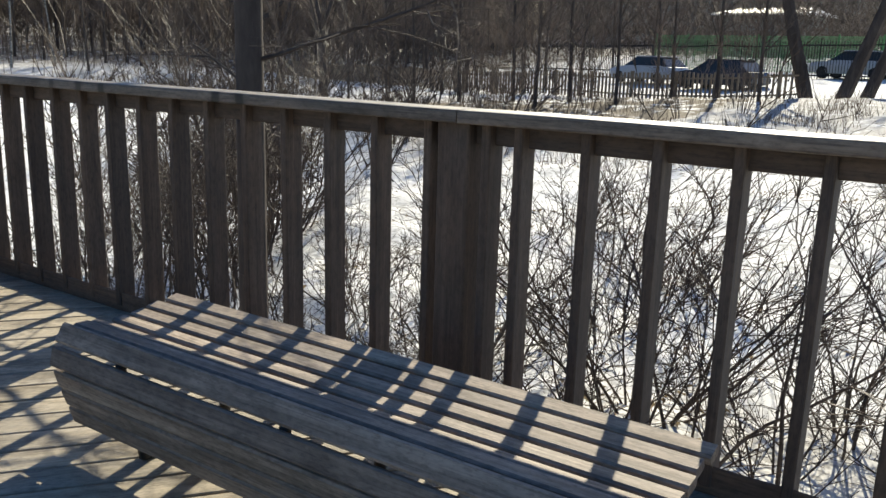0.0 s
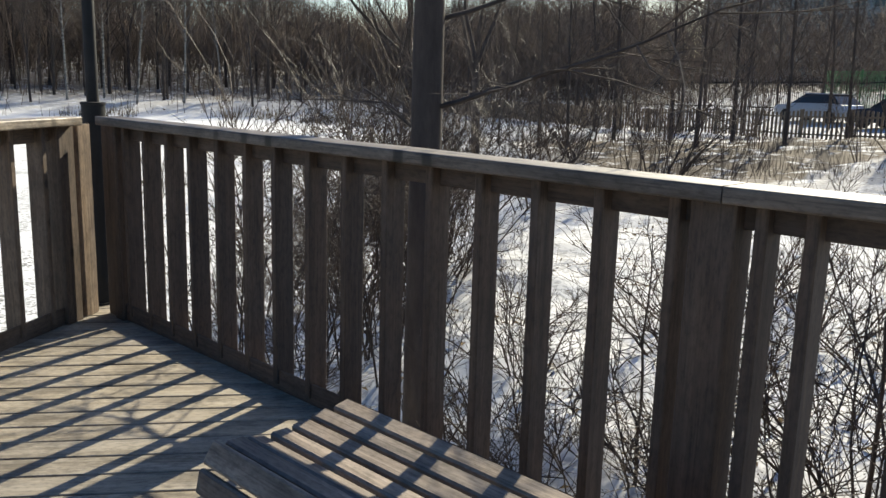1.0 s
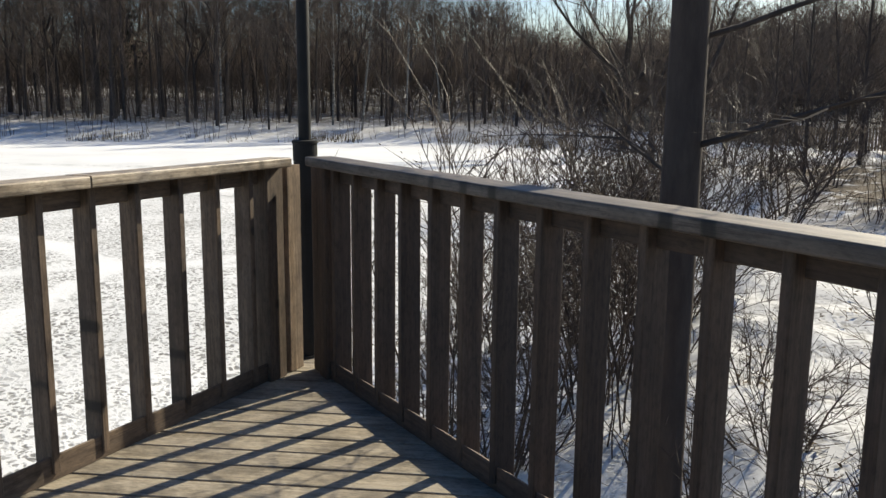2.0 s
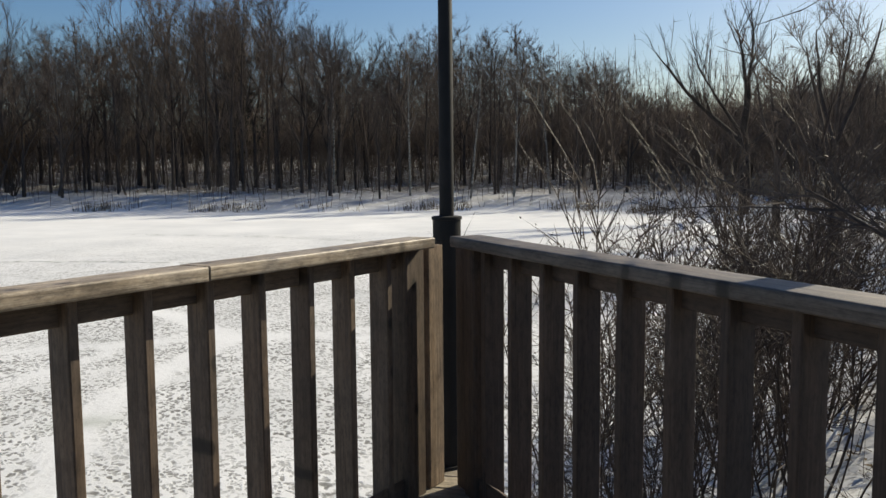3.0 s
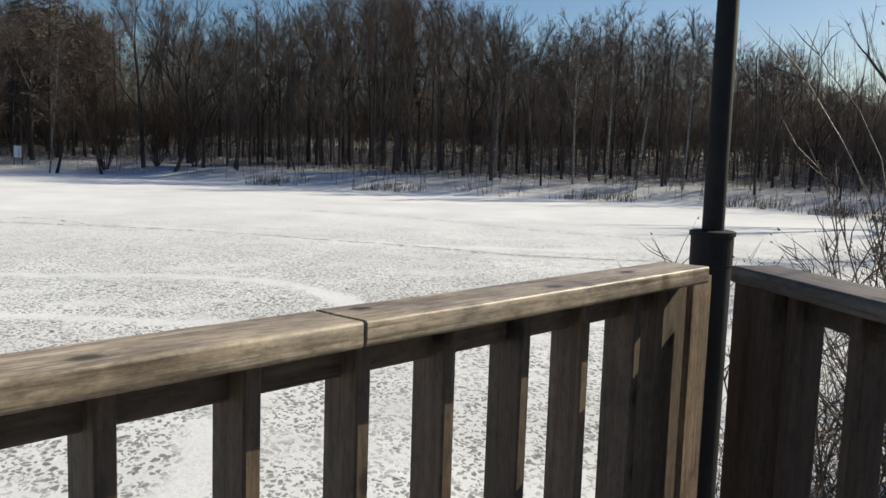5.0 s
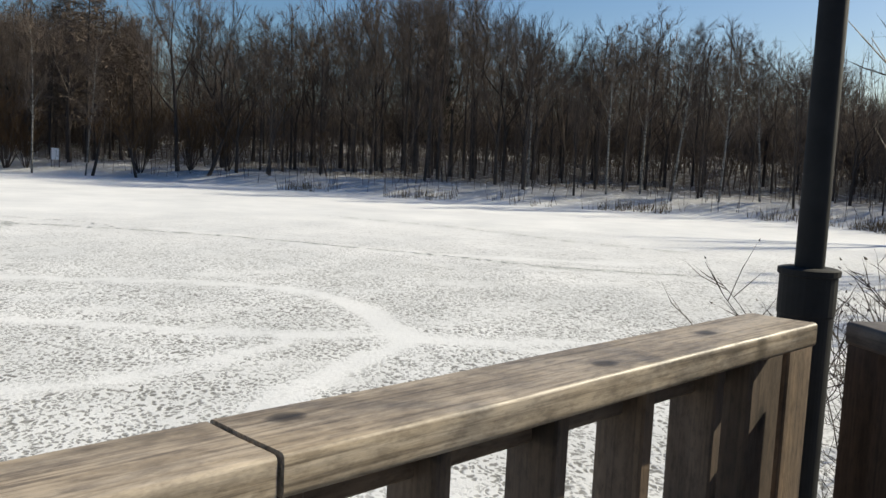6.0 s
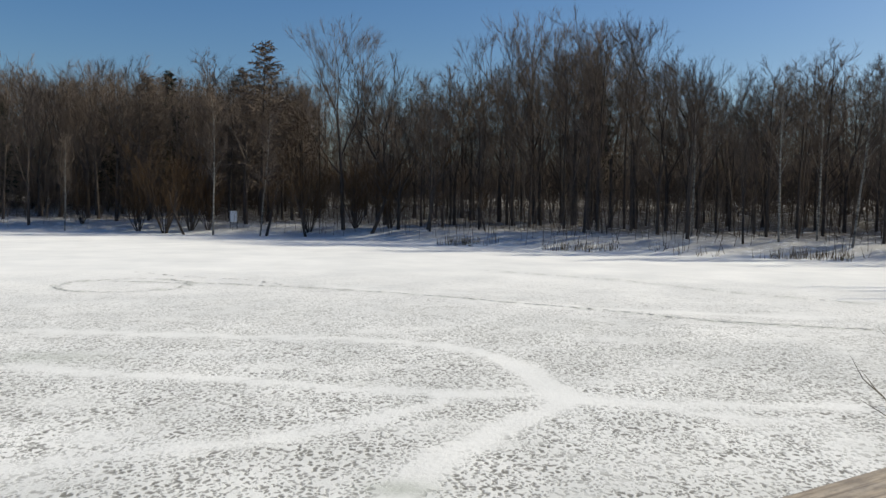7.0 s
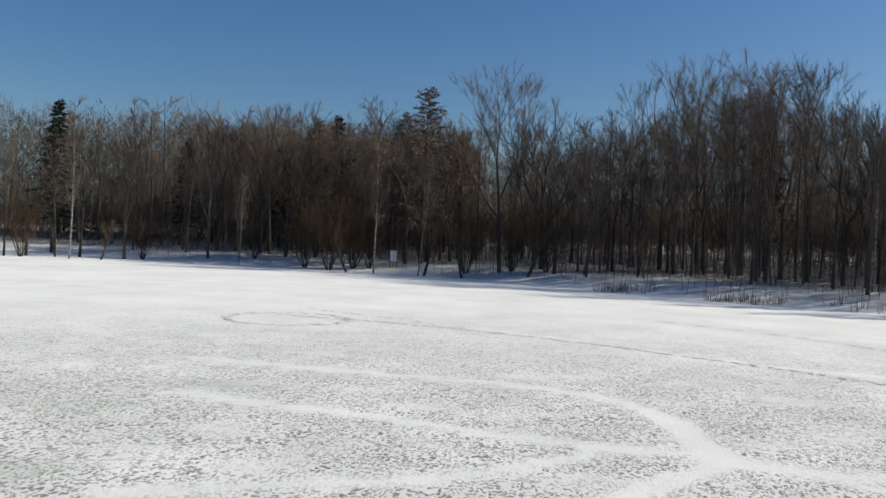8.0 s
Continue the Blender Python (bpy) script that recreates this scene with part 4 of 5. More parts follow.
def deep_wood():
    """The dark depth of the wood behind its front trees, as one mass of trunks and twigs."""
    low = []
    for k in range(4):
        tr, cr = bare_tree(140 + k, 17, 0.15, spread=0.27, limbs=14, subs=4, twigs=7, first=0.2, up=0.08, twig_r=0.018, twig_len=(0.6, 1.4), rise=(0.6, 1.8))
        hh = max(v[2] for v in cr.v)
        low.append([tri_arrays(tr), tri_arrays(cr), hh])
    r2 = random.Random(5)
    out = {0: [[], [], 0], 1: [[], [], 0]}
    xs, ys, zs, ds = scatter(51, 105, (-25, 150), (55, 200), (12, 85))
    more = scatter(55, 40, (97, 138), (95, 190), (12, 70))
    xs, ys, zs = np.concatenate([xs, more[0]]), np.concatenate([ys, more[1]]), np.concatenate([zs, more[2]])
    for n in range(len(xs)):
        x, y, z = float(xs[n]), float(ys[n]), float(zs[n]) - 0.1
        br = math.degrees(math.atan2(1.4 - x, y + 1.1))
        if br < 30 and math.hypot(x, y) < 95:
            continue
        h = min(float(crown_height(x, y)) * r2.uniform(0.75, 1.08), 26)
        a, s = r2.uniform(0, 6.28), h / low[n % 4][2]
        c, sn = math.cos(a) * s, math.sin(a) * s
        for key in (0, 1):
            v, t = low[n % 4][key]
            w = np.stack([v[:, 0] * c - v[:, 1] * sn + x, v[:, 0] * sn + v[:, 1] * c + y, v[:, 2] * s + z], 1)
            o = out[key]
            o[0].append(w)
            o[1].append(t + o[2])
            o[2] += len(w)
    # pole-thin young trees that close the gaps between the trunks
    young = Build()
    xs, ys, zs, ds = scatter(52, 1900, (10, 150), (55, 200), (9, 75))
    for n in range(len(xs)):
        x, y, z = float(xs[n]), float(ys[n]), float(zs[n]) - 0.1
        if y > 30 and x > -45:
            continue
        h = r2.uniform(5, 15)
        top = Vector((x + r2.uniform(-2, 2), y + r2.uniform(-2, 2), z + h))
        young.prism((x, y, z), top, r2.uniform(0.03, 0.07), 0.02, 3)
        for _ in range(22):
            q = Vector((x, y, z)).lerp(top, r2.uniform(0.2, 1))
            young.cone(q, q + Vector((r2.uniform(-1, 1), r2.uniform(-1, 1), r2.uniform(-0.1, 1.3))) * r2.uniform(0.8, 2.2), 0.02)
    xs, ys, zs, ds = scatter(56, 2600, (15, 140), (55, 190), (22, 75))
    for x, y, z in zip(xs.tolist(), ys.tolist(), zs.tolist()):
        if y > 30 and x > -45:
            continue
        for _ in range(16):
            q = Vector((x + r2.uniform(-0.7, 0.7), y + r2.uniform(-0.7, 0.7), z - 0.1))
            q.z += r2.uniform(2.2, 5)
            young.cone(q, q + Vector((r2.uniform(-3.5, 3.5), r2.uniform(-3.5, 3.5), r2.uniform(0.5, 6))), 0.035)
    wood_ob = thing("far_woods", "dense dark leafless wood beyond the lake", "woods", kind="stuff")
    for key, nm, mt in ((0, "trunks", M_BARK), (1, "twigs", M_TWIG)):
        o = out[key]
        tagged(part(nm, fast_mesh(nm, np.concatenate(o[0]), np.concatenate(o[1]), mt), None, wood_ob), kind="stuff")
    # the haze of crossing twigs that fills the depth of the wood, thinning towards the crowns
    rs = np.random.RandomState(58)
    sets = [[np.concatenate(c) for c in zip(scatter(58, 12500, (28, 140), (60, 190), (26, 80)), scatter(60, 7500, (98, 140), (100, 190), (26, 75)))], scatter(59, 3200, (-4, 52), (58, 110), (12, 120))]
    hv, ht, base = [], [], 0
    for k, (px, py, pz, pd) in enumerate(sets):
        if k == 0:
            ok = ~((py > 30) & (px > -38))
            px, py, pz, pd = px[ok], py[ok], pz[ok], pd[ok]
        top = crown_height(px, py) * (0.72 + 0.2 * waves(px, py, 0.5, 23))
        far = np.hypot(px, py)
        for _ in range(11 if k == 0 else 14):
            m = len(px)
            f = rs.uniform(0, 0.96, m)
            f = np.where(rs.uniform(0, 1, m) < 0.3, 1 - np.sqrt(1 - f), f * 0.92)
            low_z = 2.6 + 2.0 * waves(px, py, 0.3, 21) - np.clip((pd - 24) * 0.3, 0, 6)
            z = pz + np.clip(low_z, 0.1, 4.5) + f * (top - 1.3) * 1.2
            q = np.stack([px + rs.uniform(-1.5, 1.5, m), py + rs.uniform(-1.5, 1.5, m), z], 1)
            e = np.stack([rs.uniform(-1.7, 1.7, m), rs.uniform(-1.7, 1.7, m), rs.uniform(-0.2, 2.6, m)], 1)
            w = np.stack([rs.uniform(-1, 1, m), rs.uniform(-1, 1, m), rs.uniform(-0.4, 0.4, m)], 1)
            w *= (far * 0.00036 / np.linalg.norm(w, axis=1))[:, None]
            u = np.cross(e, w)
            u *= (far * 0.0003 / np.linalg.norm(u, axis=1))[:, None]
            hv.append(np.stack([q - w, q + w, q + u, q + e], 1).reshape(-1, 3))
            i = base + 4 * np.arange(m)
            ht += [np.stack([i, i + 1, i + 3], 1), np.stack([i + 1, i + 2, i + 3], 1), np.stack([i + 2, i, i + 3], 1)]
            base += 4 * m
    tagged(part("brushwood", fast_mesh("brushwood", np.concatenate(hv), np.concatenate(ht), M_TWIG), None, wood_ob), kind="stuff")
    v, t = tri_arrays(young)
    tagged(part("thicket", fast_mesh("thicket", v, t, M_TWIG), None, wood_ob), kind="stuff")


deep_wood()


def undergrowth():
    """Thin saplings and dry reeds along the far bank."""
    r2 = random.Random(9)
    sap, reed = Build(), Build()
    xs, ys, zs, ds = scatter(53, 800, (35, 132), (50, 130), (1.0, 25))
    for x, y, z in zip(xs.tolist(), ys.tolist(), zs.tolist()):
        h = r2.uniform(1.0, 5.0)
        top = Vector((x + r2.uniform(-0.6, 0.6), y + r2.uniform(-0.6, 0.6), z + h))
        sap.prism((x, y, z - 0.05), top, 0.022, 0.01, 3)
        for _ in range(7):
            q = Vector((x, y, z)).lerp(top, r2.uniform(0.3, 1))
            sap.cone(q, q + Vector((r2.uniform(-1, 1), r2.uniform(-1, 1), r2.uniform(0, 1.2))) * h * 0.22, 0.016)
    xs, ys, zs, ds = scatter(54, 2600, (48, 90), (50, 100), (-0.5, 2.0))
    for x, y, z in zip(xs.tolist(), ys.tolist(), zs.tolist()):
        if math.sin(x * 0.9) + math.sin(y * 0.7 + 1) + r2.uniform(-0.8, 0.8) < 0.4:
            continue
        for _ in range(3):
            q = (x + r2.uniform(-0.3, 0.3), y + r2.uniform(-0.3, 0.3))
            reed.cone((*q, z - 0.05), (q[0] + r2.uniform(-0.25, 0.25), q[1] + r2.uniform(-0.25, 0.25), z + r2.uniform(0.3, 1.1)), 0.022)
    tagged(new("undergrowth", sap.mesh("undergrowth", M_TWIG)), "thin leafless saplings on the snowy bank", "undergrowth", kind="stuff")
    tagged(new("reeds", reed.mesh("reeds", M_REED)), "dry tan reeds along the frozen shore", "reeds", kind="stuff")


undergrowth()

# ---- shrubs and trees close behind the railing ----
def shrub(seed, height, stems, fork=6, twigs=5, spread=0.95, girth=0.0125, low=0.15):
    """A dense leafless shrub seen from close by: forked stems with fine side twigs and buds."""
    rnd = random.Random(seed)
    tr, cr = Build(), Build()
    for k in range(stems):
        a = rnd.uniform(0, 6.283)
        out = spread * rnd.uniform(0.1, 1.0)
        d = Vector((math.cos(a) * out, math.sin(a) * out, 1))
        ln = height * rnd.uniform(0.55, 1.05)
        p0 = Vector((math.cos(a) * rnd.uniform(0, 0.3), math.sin(a) * rnd.uniform(0, 0.3), -0.1))
        pts, rad = limb(tr, rnd, p0, d, ln, girth * rnd.uniform(0.6, 1.5), 8, 0.03, 0.17, 4, 0.25)
        for s in range(fork):
            f = rnd.uniform(low, 0.97)
            q, dd = point_on(pts, f)
            e = (dd * 0.8 + Vector((rnd.uniform(-1, 1), rnd.uniform(-1, 1), rnd.uniform(-0.35, 0.7)))).normalized()
            sp, sr = limb(cr, rnd, q, e, ln * rnd.uniform(0.2, 0.5) * (1.15 - 0.6 * f), girth * 0.42, 4, 0.0, 0.24, 3, 0.4)
            for t in range(twigs):
                q3, d3 = point_on(sp, rnd.uniform(0.15, 1.0))
                e3 = (d3 * 0.8 + Vector((rnd.uniform(-1, 1), rnd.uniform(-1, 1), rnd.uniform(-0.4, 0.8)))).normalized()
                tip = q3 + e3 * rnd.uniform(0.1, 0.38)
                mid = q3.lerp(tip, 0.5) + Vector((rnd.uniform(-1, 1), rnd.uniform(-1, 1), rnd.uniform(-1, 1))) * 0.02
                cr.prism(q3, mid, 0.0032, 0.0026, 3)
                cr.cone(mid, tip, 0.0026)
                if rnd.random() < 0.3:
                    cr.cone(tip, tip + e3 * 0.02, 0.006)
    return tr, cr


shrubs = [make_tree("shrub", "dense leafless shrub in the snow behind the railing", "shrub", shrub(300 + k, (2.5, 2.9, 2.1, 1.7)[k], (11, 12, 10, 8)[k], (10, 10, 10, 10)[k]), (M_SHRUB, M_SHRUB), ("stool", "brushwood")) for k in range(4)]
shrubs.append(make_tree("shrub", "leggy leafless shrub with a fine twiggy head", "shrub", shrub(310, 3.2, 8, 16, 6, 0.55, 0.011, 0.5), (M_SHRUB, M_SHRUB), ("stool", "brushwood")))
shrubs.append(make_tree("shrub", "open wide-branching leafless shrub in the snow", "shrub", shrub(320, 2.4, 5, 8, 5, 1.15, 0.0125, 0.2), (M_SHRUB, M_SHRUB), ("stool", "brushwood")))
near_shrubs = [(-1.0, 1.9, 4, 0.95), (-1.8, 2.6, 4, 1.0), (-0.7, 2.9, 4, 0.9), (-2.6, 3.6, 4, 0.95), (-1.8, 4.4, 4, 0.9), (-2.3, 2.4, 3, 0.9), (-3.0, 4.4, 2, 1.0), (-4.0, 5.7, 2, 1.2), (-3.4, 6.6, 1, 1.1), (-5.2, 10.5, 0, 1.2), (-7.6, 14.5, 0, 1.3), (-5.2, 15, 1, 1.25), (-10.5, 19.5, 1, 1.4)]
rnd = random.Random(33)
for k in range(16):
    if k in (0, 1, 2, 3, 5, 11, 14):
        continue
    near_shrubs.append((0.1 + 0.36 * k + rnd.uniform(-0.1, 0.1), 0.95 + 1.9 * ((k * 0.382) % 1), (3, 2, 0, 3)[k % 4], rnd.uniform(0.6, 0.82)))
for k in range(5):
    near_shrubs.append((-0.5 + 1.7 * k + rnd.uniform(-0.3, 0.3), 4.2 + 4 * ((k * 0.618) % 1), 3, rnd.uniform(0.55, 0.85)))
rnd = random.Random(32)
for k in range(34):
    br, r = rnd.uniform(24, 57), rnd.uniform(4.5, 12)
    x, y = at_bearing(br, r)
    if -1.6 < float(shore_distance(x, y)) < 12 and 49 < br < 50 + 0.5 * (r - 4):
        near_shrubs.append((x, y, k % 3, rnd.uniform(0.6, 0.82)))
rnd = random.Random(36)
for k in range(4):
    near_shrubs.append((0.6 + 0.8 * k, 3.0 + 3.2 * ((k * 0.382) % 1), 3, rnd.uniform(0.6, 0.8)))
rnd = random.Random(34)
for k in range(6):
    x, y = at_bearing(40 + 1.9 * k, 4.6 + 8 * ((k * 0.618) % 1))
    near_shrubs.append((x, y, k % 3, rnd.uniform(0.65, 0.85)))
rnd = random.Random(31)
for x, y, k, s in near_shrubs:
    place(shrubs[k], x + rnd.uniform(-0.2, 0.2), y + rnd.uniform(-0.2, 0.2), s * (1.0 if y < 2.6 else 1.15), rnd.uniform(0, 6.28))
brush = [make_tree("brush", "low tangled leafless brush on the bank", "shrub", bush_clump(500 + k, 2.9, 10, 12, 0.6, 0.006, 0.02, 0.22), (M_SHRUB, M_SHRUB), ("stool", "brushwood")) for k in range(3)]
rnd = random.Random(61)
for k in range(59):
    br, r = (rnd.uniform(40, 56), 13 + 19 * rnd.random() ** 0.7) if k < 54 else (rnd.uniform(8, 46), rnd.uniform(19, 31))
    x, y = at_bearing(br, r)
    d = float(shore_distance(x, y))
    if (-1.2 < d < 14 and k < 54) or (k >= 54 and d > 1):
        place(brush[k % 3], x, y, rnd.uniform(0.75, 1.2) * (0.55 if k >= 54 else 1.0), rnd.uniform(0, 6.28))
thickets = [make_tree("thicket_bush", "tall thin leafless brown bush on the snowy bank", "shrub", bush_clump(530 + k, 4.6, 8, 10, 0.36, 0.005, 0.02, 0.15), (M_BRUSH, M_BRUSH), ("stool", "brushwood")) for k in range(3)]
rnd = random.Random(62)
spots = 0
while spots < 8:
    br, r = rnd.uniform(6, 40), rnd.uniform(10, 29)
    x, y = at_bearing(br, r)
    d = float(shore_distance(x, y))
    if d < 1.2 or (br < 36 and (r < 15 or rnd.random() < 0.65)):
        continue
    place(thickets[spots % 3], x, y, rnd.uniform(0.6, 1.05), rnd.uniform(0, 6.28))
    spots += 1
rnd = random.Random(65)
for k in range(9):
    f = (k + rnd.random()) / 9
    x, y = -1.5 - 4.8 * f + rnd.uniform(-0.2, 0.3), 2.7 + 6.4 * f + rnd.uniform(-0.2, 0.9)
    place(shrubs[4], x, y, rnd.uniform(0.85, 1.0), rnd.uniform(0, 6.28))
rnd = random.Random(63)
for k in range(7):
    x, y = 1.7 + 0.62 * k + rnd.uniform(-0.15, 0.15), 1.1 + 1.9 * ((k * 0.618) % 1)
    place(shrubs[5], x, y, rnd.uniform(0.8, 1.1), rnd.uniform(0, 6.28))
sapling = make_tree("sapling", "thin leafless sapling at the lake edge", "shrub", shrub(350, 2.9, 2, 5, 3, 0.12, 0.0055), (M_SHRUB, M_SHRUB), ("stool", "brushwood"))
for x, y, s, a in ((-2.75, 1.25, 0.86, 0.5), (-0.55, -1.25, 0.4, 1.0)):
    place(sapling, x, y, s, a)



def bank_litter():
    """Dry stalks, fallen twigs and leaf scraps that stick out of the snow on the near bank."""
    r2 = random.Random(64)
    b, lv = Build(), Build()
    for _ in range(900):
        x, y = r2.uniform(-3, 10), 0.7 + 13 * r2.random() ** 1.4
        if float(shore_distance(x, y)) < 0.3 or math.sin(x * 1.7 + 0.6 * y) + math.sin(y * 1.1 - x) < -0.5:
            continue
        z = float(ground_height(x, y))
        for _ in range(r2.randrange(2, 6)):
            q = Vector((x + r2.gauss(0, 0.12), y + r2.gauss(0, 0.12), z - 0.02))
            if r2.random() < 0.45:
                a = r2.uniform(0, 6.28)
                b.cone(q + Vector((0, 0, 0.03)), q + Vector((math.cos(a) * r2.uniform(0.1, 0.5), math.sin(a) * r2.uniform(0.1, 0.5), r2.uniform(0.03, 0.12))), 0.005)
            else:
                b.cone(q, q + Vector((r2.uniform(-0.12, 0.12), r2.uniform(-0.12, 0.12), r2.uniform(0.1, 0.45))), 0.0035)
        for _ in range(4):
            i = len(lv.v)
            c = Vector((x + r2.gauss(0, 0.2), y + r2.gauss(0, 0.2), z + 0.015))
            u = Vector((r2.uniform(-1, 1), r2.uniform(-1, 1), r2.uniform(-0.3, 0.3))).normalized() * r2.uniform(0.02, 0.05)
            w = u.cross(Vector((0, 0, 1))) * 0.6
            lv.v += [tuple(c - u), tuple(c + w + Vector((0, 0, 0.012))), tuple(c + u), tuple(c - w + Vector((0, 0, 0.012)))]
            lv.f += [(i, i + 1, i + 2), (i, i + 2, i + 3)]
    for _ in range(1500):
        x, y = r2.uniform(-22, 2), r2.uniform(12, 31)
        if float(shore_distance(x, y)) < 1.5 or math.sin(x * 0.8 + 0.3 * y) + math.sin(y * 0.7 - x * 0.5) < -0.4:
            continue
        z = float(ground_height(x, y)) - 0.03
        for _ in range(4):
            q = Vector((x + r2.gauss(0, 0.2), y + r2.gauss(0, 0.2), z))
            b.cone(q, q + Vector((r2.uniform(-0.25, 0.25), r2.uniform(-0.25, 0.25), r2.uniform(0.2, 0.75))), 0.008)
    tagged(new("dry_grass", b.mesh("dry_grass", M_BRUSH)), "dry brown stalks and fallen twigs in the snow", "dry grass", kind="stuff")
    tagged(new("leaf_litter", lv.mesh("leaf_litter", M_REED)), "scattered dead brown leaves on the snow", "leaf litter", kind="stuff")


bank_litter()
stump = thing("tree_stump", "grey weathered tree stump in the snow", "stump", at=Matrix.Translation((5.0, 4.6, on_ground(5.0, 4.6, 0.05))))
b = Build()
b.tube([(0, 0, -0.1), (0, 0, 0.05), (0.01, 0, 0.2), (0.02, 0.01, 0.38)], [0.12, 0.095, 0.085, 0.08], 11)
part("bole", b, M_BARK, stump)
trunk_tree = thing("bare_tree", "leafless tree with a smooth dark trunk close behind the railing", "tree")
tb, cb = Build(), Build()
rnd = random.Random(55)
pts, _ = limb(tb, rnd, (0, 0, -0.2), (0.0, 0.0, 1), 8.5, 0.094, 12, 0.1, 0.006, 14, 0.55)
for f, a, ln in ((0.37, 2.6, 0.9), (0.39, 0.5, 1.5), (0.44, 1.1, 1.7), (0.47, 2.75, 2.0), (0.5, 2.4, 1.1), (0.55, 0.2, 1.8), (0.6, 1.6, 1.6), (0.68, 0.8, 1.5), (0.78, 2.0, 1.2), (0.88, 0.4, 1.0), (0.95, 1.4, 0.9)):
    q, d = point_on(pts, f)
    lp, lr = limb(tb, rnd, q, (math.cos(a), math.sin(a), 0.35), ln, 0.014, 8, -0.02, 0.12, 5, 0.3)
    for s in range(11):
        q2, d2 = point_on(lp, rnd.uniform(0.2, 1))
        sp, _ = limb(cb, rnd, q2, d2 + Vector((rnd.uniform(-1, 1), rnd.uniform(-1, 1), rnd.uniform(-0.6, 0.5))), rnd.uniform(0.4, 0.9), 0.005, 3, -0.03, 0.15, 3, 0.4)
        for t in range(5):
            q3, d3 = point_on(sp, rnd.uniform(0.2, 1))
            cb.cone(q3, q3 + (d3 + Vector((rnd.uniform(-1, 1), rnd.uniform(-1, 1), rnd.uniform(-0.5, 0.7)))).normalized() * rnd.uniform(0.15, 0.4), 0.003)
part("trunk", tb, M_BARK, trunk_tree, smooth=True)
part("crown", cb, M_TWIG, trunk_tree)
TRUNK = (1.75, 0.9)
trunk_tree.matrix_basis = Matrix.Translation((*TRUNK, on_ground(*TRUNK, 0.05)))

# forked bank trees between the shrubs and the far fence
fork = make_tree("forked_tree", "forked leafless bank tree with thick bent limbs", "tree", bare_tree(402, 8.5, 0.2, lean=(0.05, 0), spread=0.42, limbs=20, subs=7, twigs=9, leaders=4, first=0.3, up=0.06, twig_r=0.008, twig_len=(1.0, 2.6)), (M_BARK, M_TWIG))
for br, r, s, a in ((38.5, 30, 1.0, 2.9), (42.5, 40, 1.0, 5.0)):
    x, y = at_bearing(br, r)
    place(fork, x, y, s, a)
for k, (br, r) in enumerate([(b, rr) for b in range(8, 52, 3) for rr in (30, 42, 52)]):
    x, y = at_bearing(br + rnd.uniform(-1.2, 1.2), r + rnd.uniform(-4, 4))
    if float(shore_distance(x, y)) < 2 or (br < 16 and r > 30):
        continue
    place(slims[k % 3], x, y, rnd.uniform(0.4, 0.65), rnd.uniform(0, 6.28))


def broken_tree():
    """An old wide tree with a short thick trunk and a few heavy, broken limbs that carry long upright shoots."""
    t = thing("old_tree", "old wide leafless tree with heavy broken limbs on the shore", "tree")
    r2 = random.Random(417)
    tr, cr = Build(), Build()
    base, _ = limb(tr, r2, (0, 0, -0.3), (0.05, 0.0, 1), 5.6, 0.38, 5, 0.05, 0.05, 9, 0.75)
    side = Vector((-0.69, -0.73, 0))
    for reach, lift, ln, g in ((0.95, 0.8, 8.0, 0.19), (0.5, 1.0, 6.0, 0.13), (-0.05, 1.0, 6.8, 0.19), (-0.4, 1.0, 7.2, 0.18), (-0.85, 0.75, 6.8, 0.16)):
        q, _ = point_on(base, r2.uniform(0.8, 1.0))
        lp, lr = limb(tr, r2, q, side * reach + Vector((r2.uniform(-0.3, 0.3), r2.uniform(-0.3, 0.3), lift)), ln, g, 8, 0.04, 0.17, 6, 0.22)
        for s in range(16):
            q2, d2 = point_on(lp, r2.uniform(0.3, 1.0))
            sp, sr = limb(cr, r2, q2, d2 * 0.5 + Vector((r2.uniform(-0.7, 0.7), r2.uniform(-0.7, 0.7), 0.8)), r2.uniform(1.5, 3.8), 0.035, 4, 0.09, 0.1, 3, 0.3)
            for k in range(9):
                q3, d3 = point_on(sp, r2.uniform(0.1, 1.0))
                cr.cone(q3, q3 + (d3 + Vector((r2.uniform(-0.7, 0.7), r2.uniform(-0.7, 0.7), r2.uniform(-0.2, 0.6)))).normalized() * r2.uniform(0.5, 1.5), 0.012)
    part("trunk", tr, M_BACKLIT_BARK, t, smooth=True)
    part("crown", cr, M_BACKLIT_BARK, t)
    t.matrix_basis = Matrix.Translation((-38.5, 38.6, on_ground(-38.5, 38.6, 0.1)))


broken_tree()

# thick leaning trunks at the end of the picket fence
thick = make_tree("park_tree", "thick leaning leafless park tree beside the fence", "tree", bare_tree(431, 12, 0.26, lean=(0.3, 0.05), spread=0.32, limbs=16, subs=6, twigs=9, first=0.35, up=0.05, twig_r=0.01), (M_BARK, M_TWIG))
for x, y, s, a in ((-1.66, 32.2, 1.1, 3.6), (-0.6, 32.6, 1.1, 0.2), (0.3, 32.0, 0.95, -0.3), (6.0, 35, 1.1, 1.0)):
    place(thick, x, y, s, a)


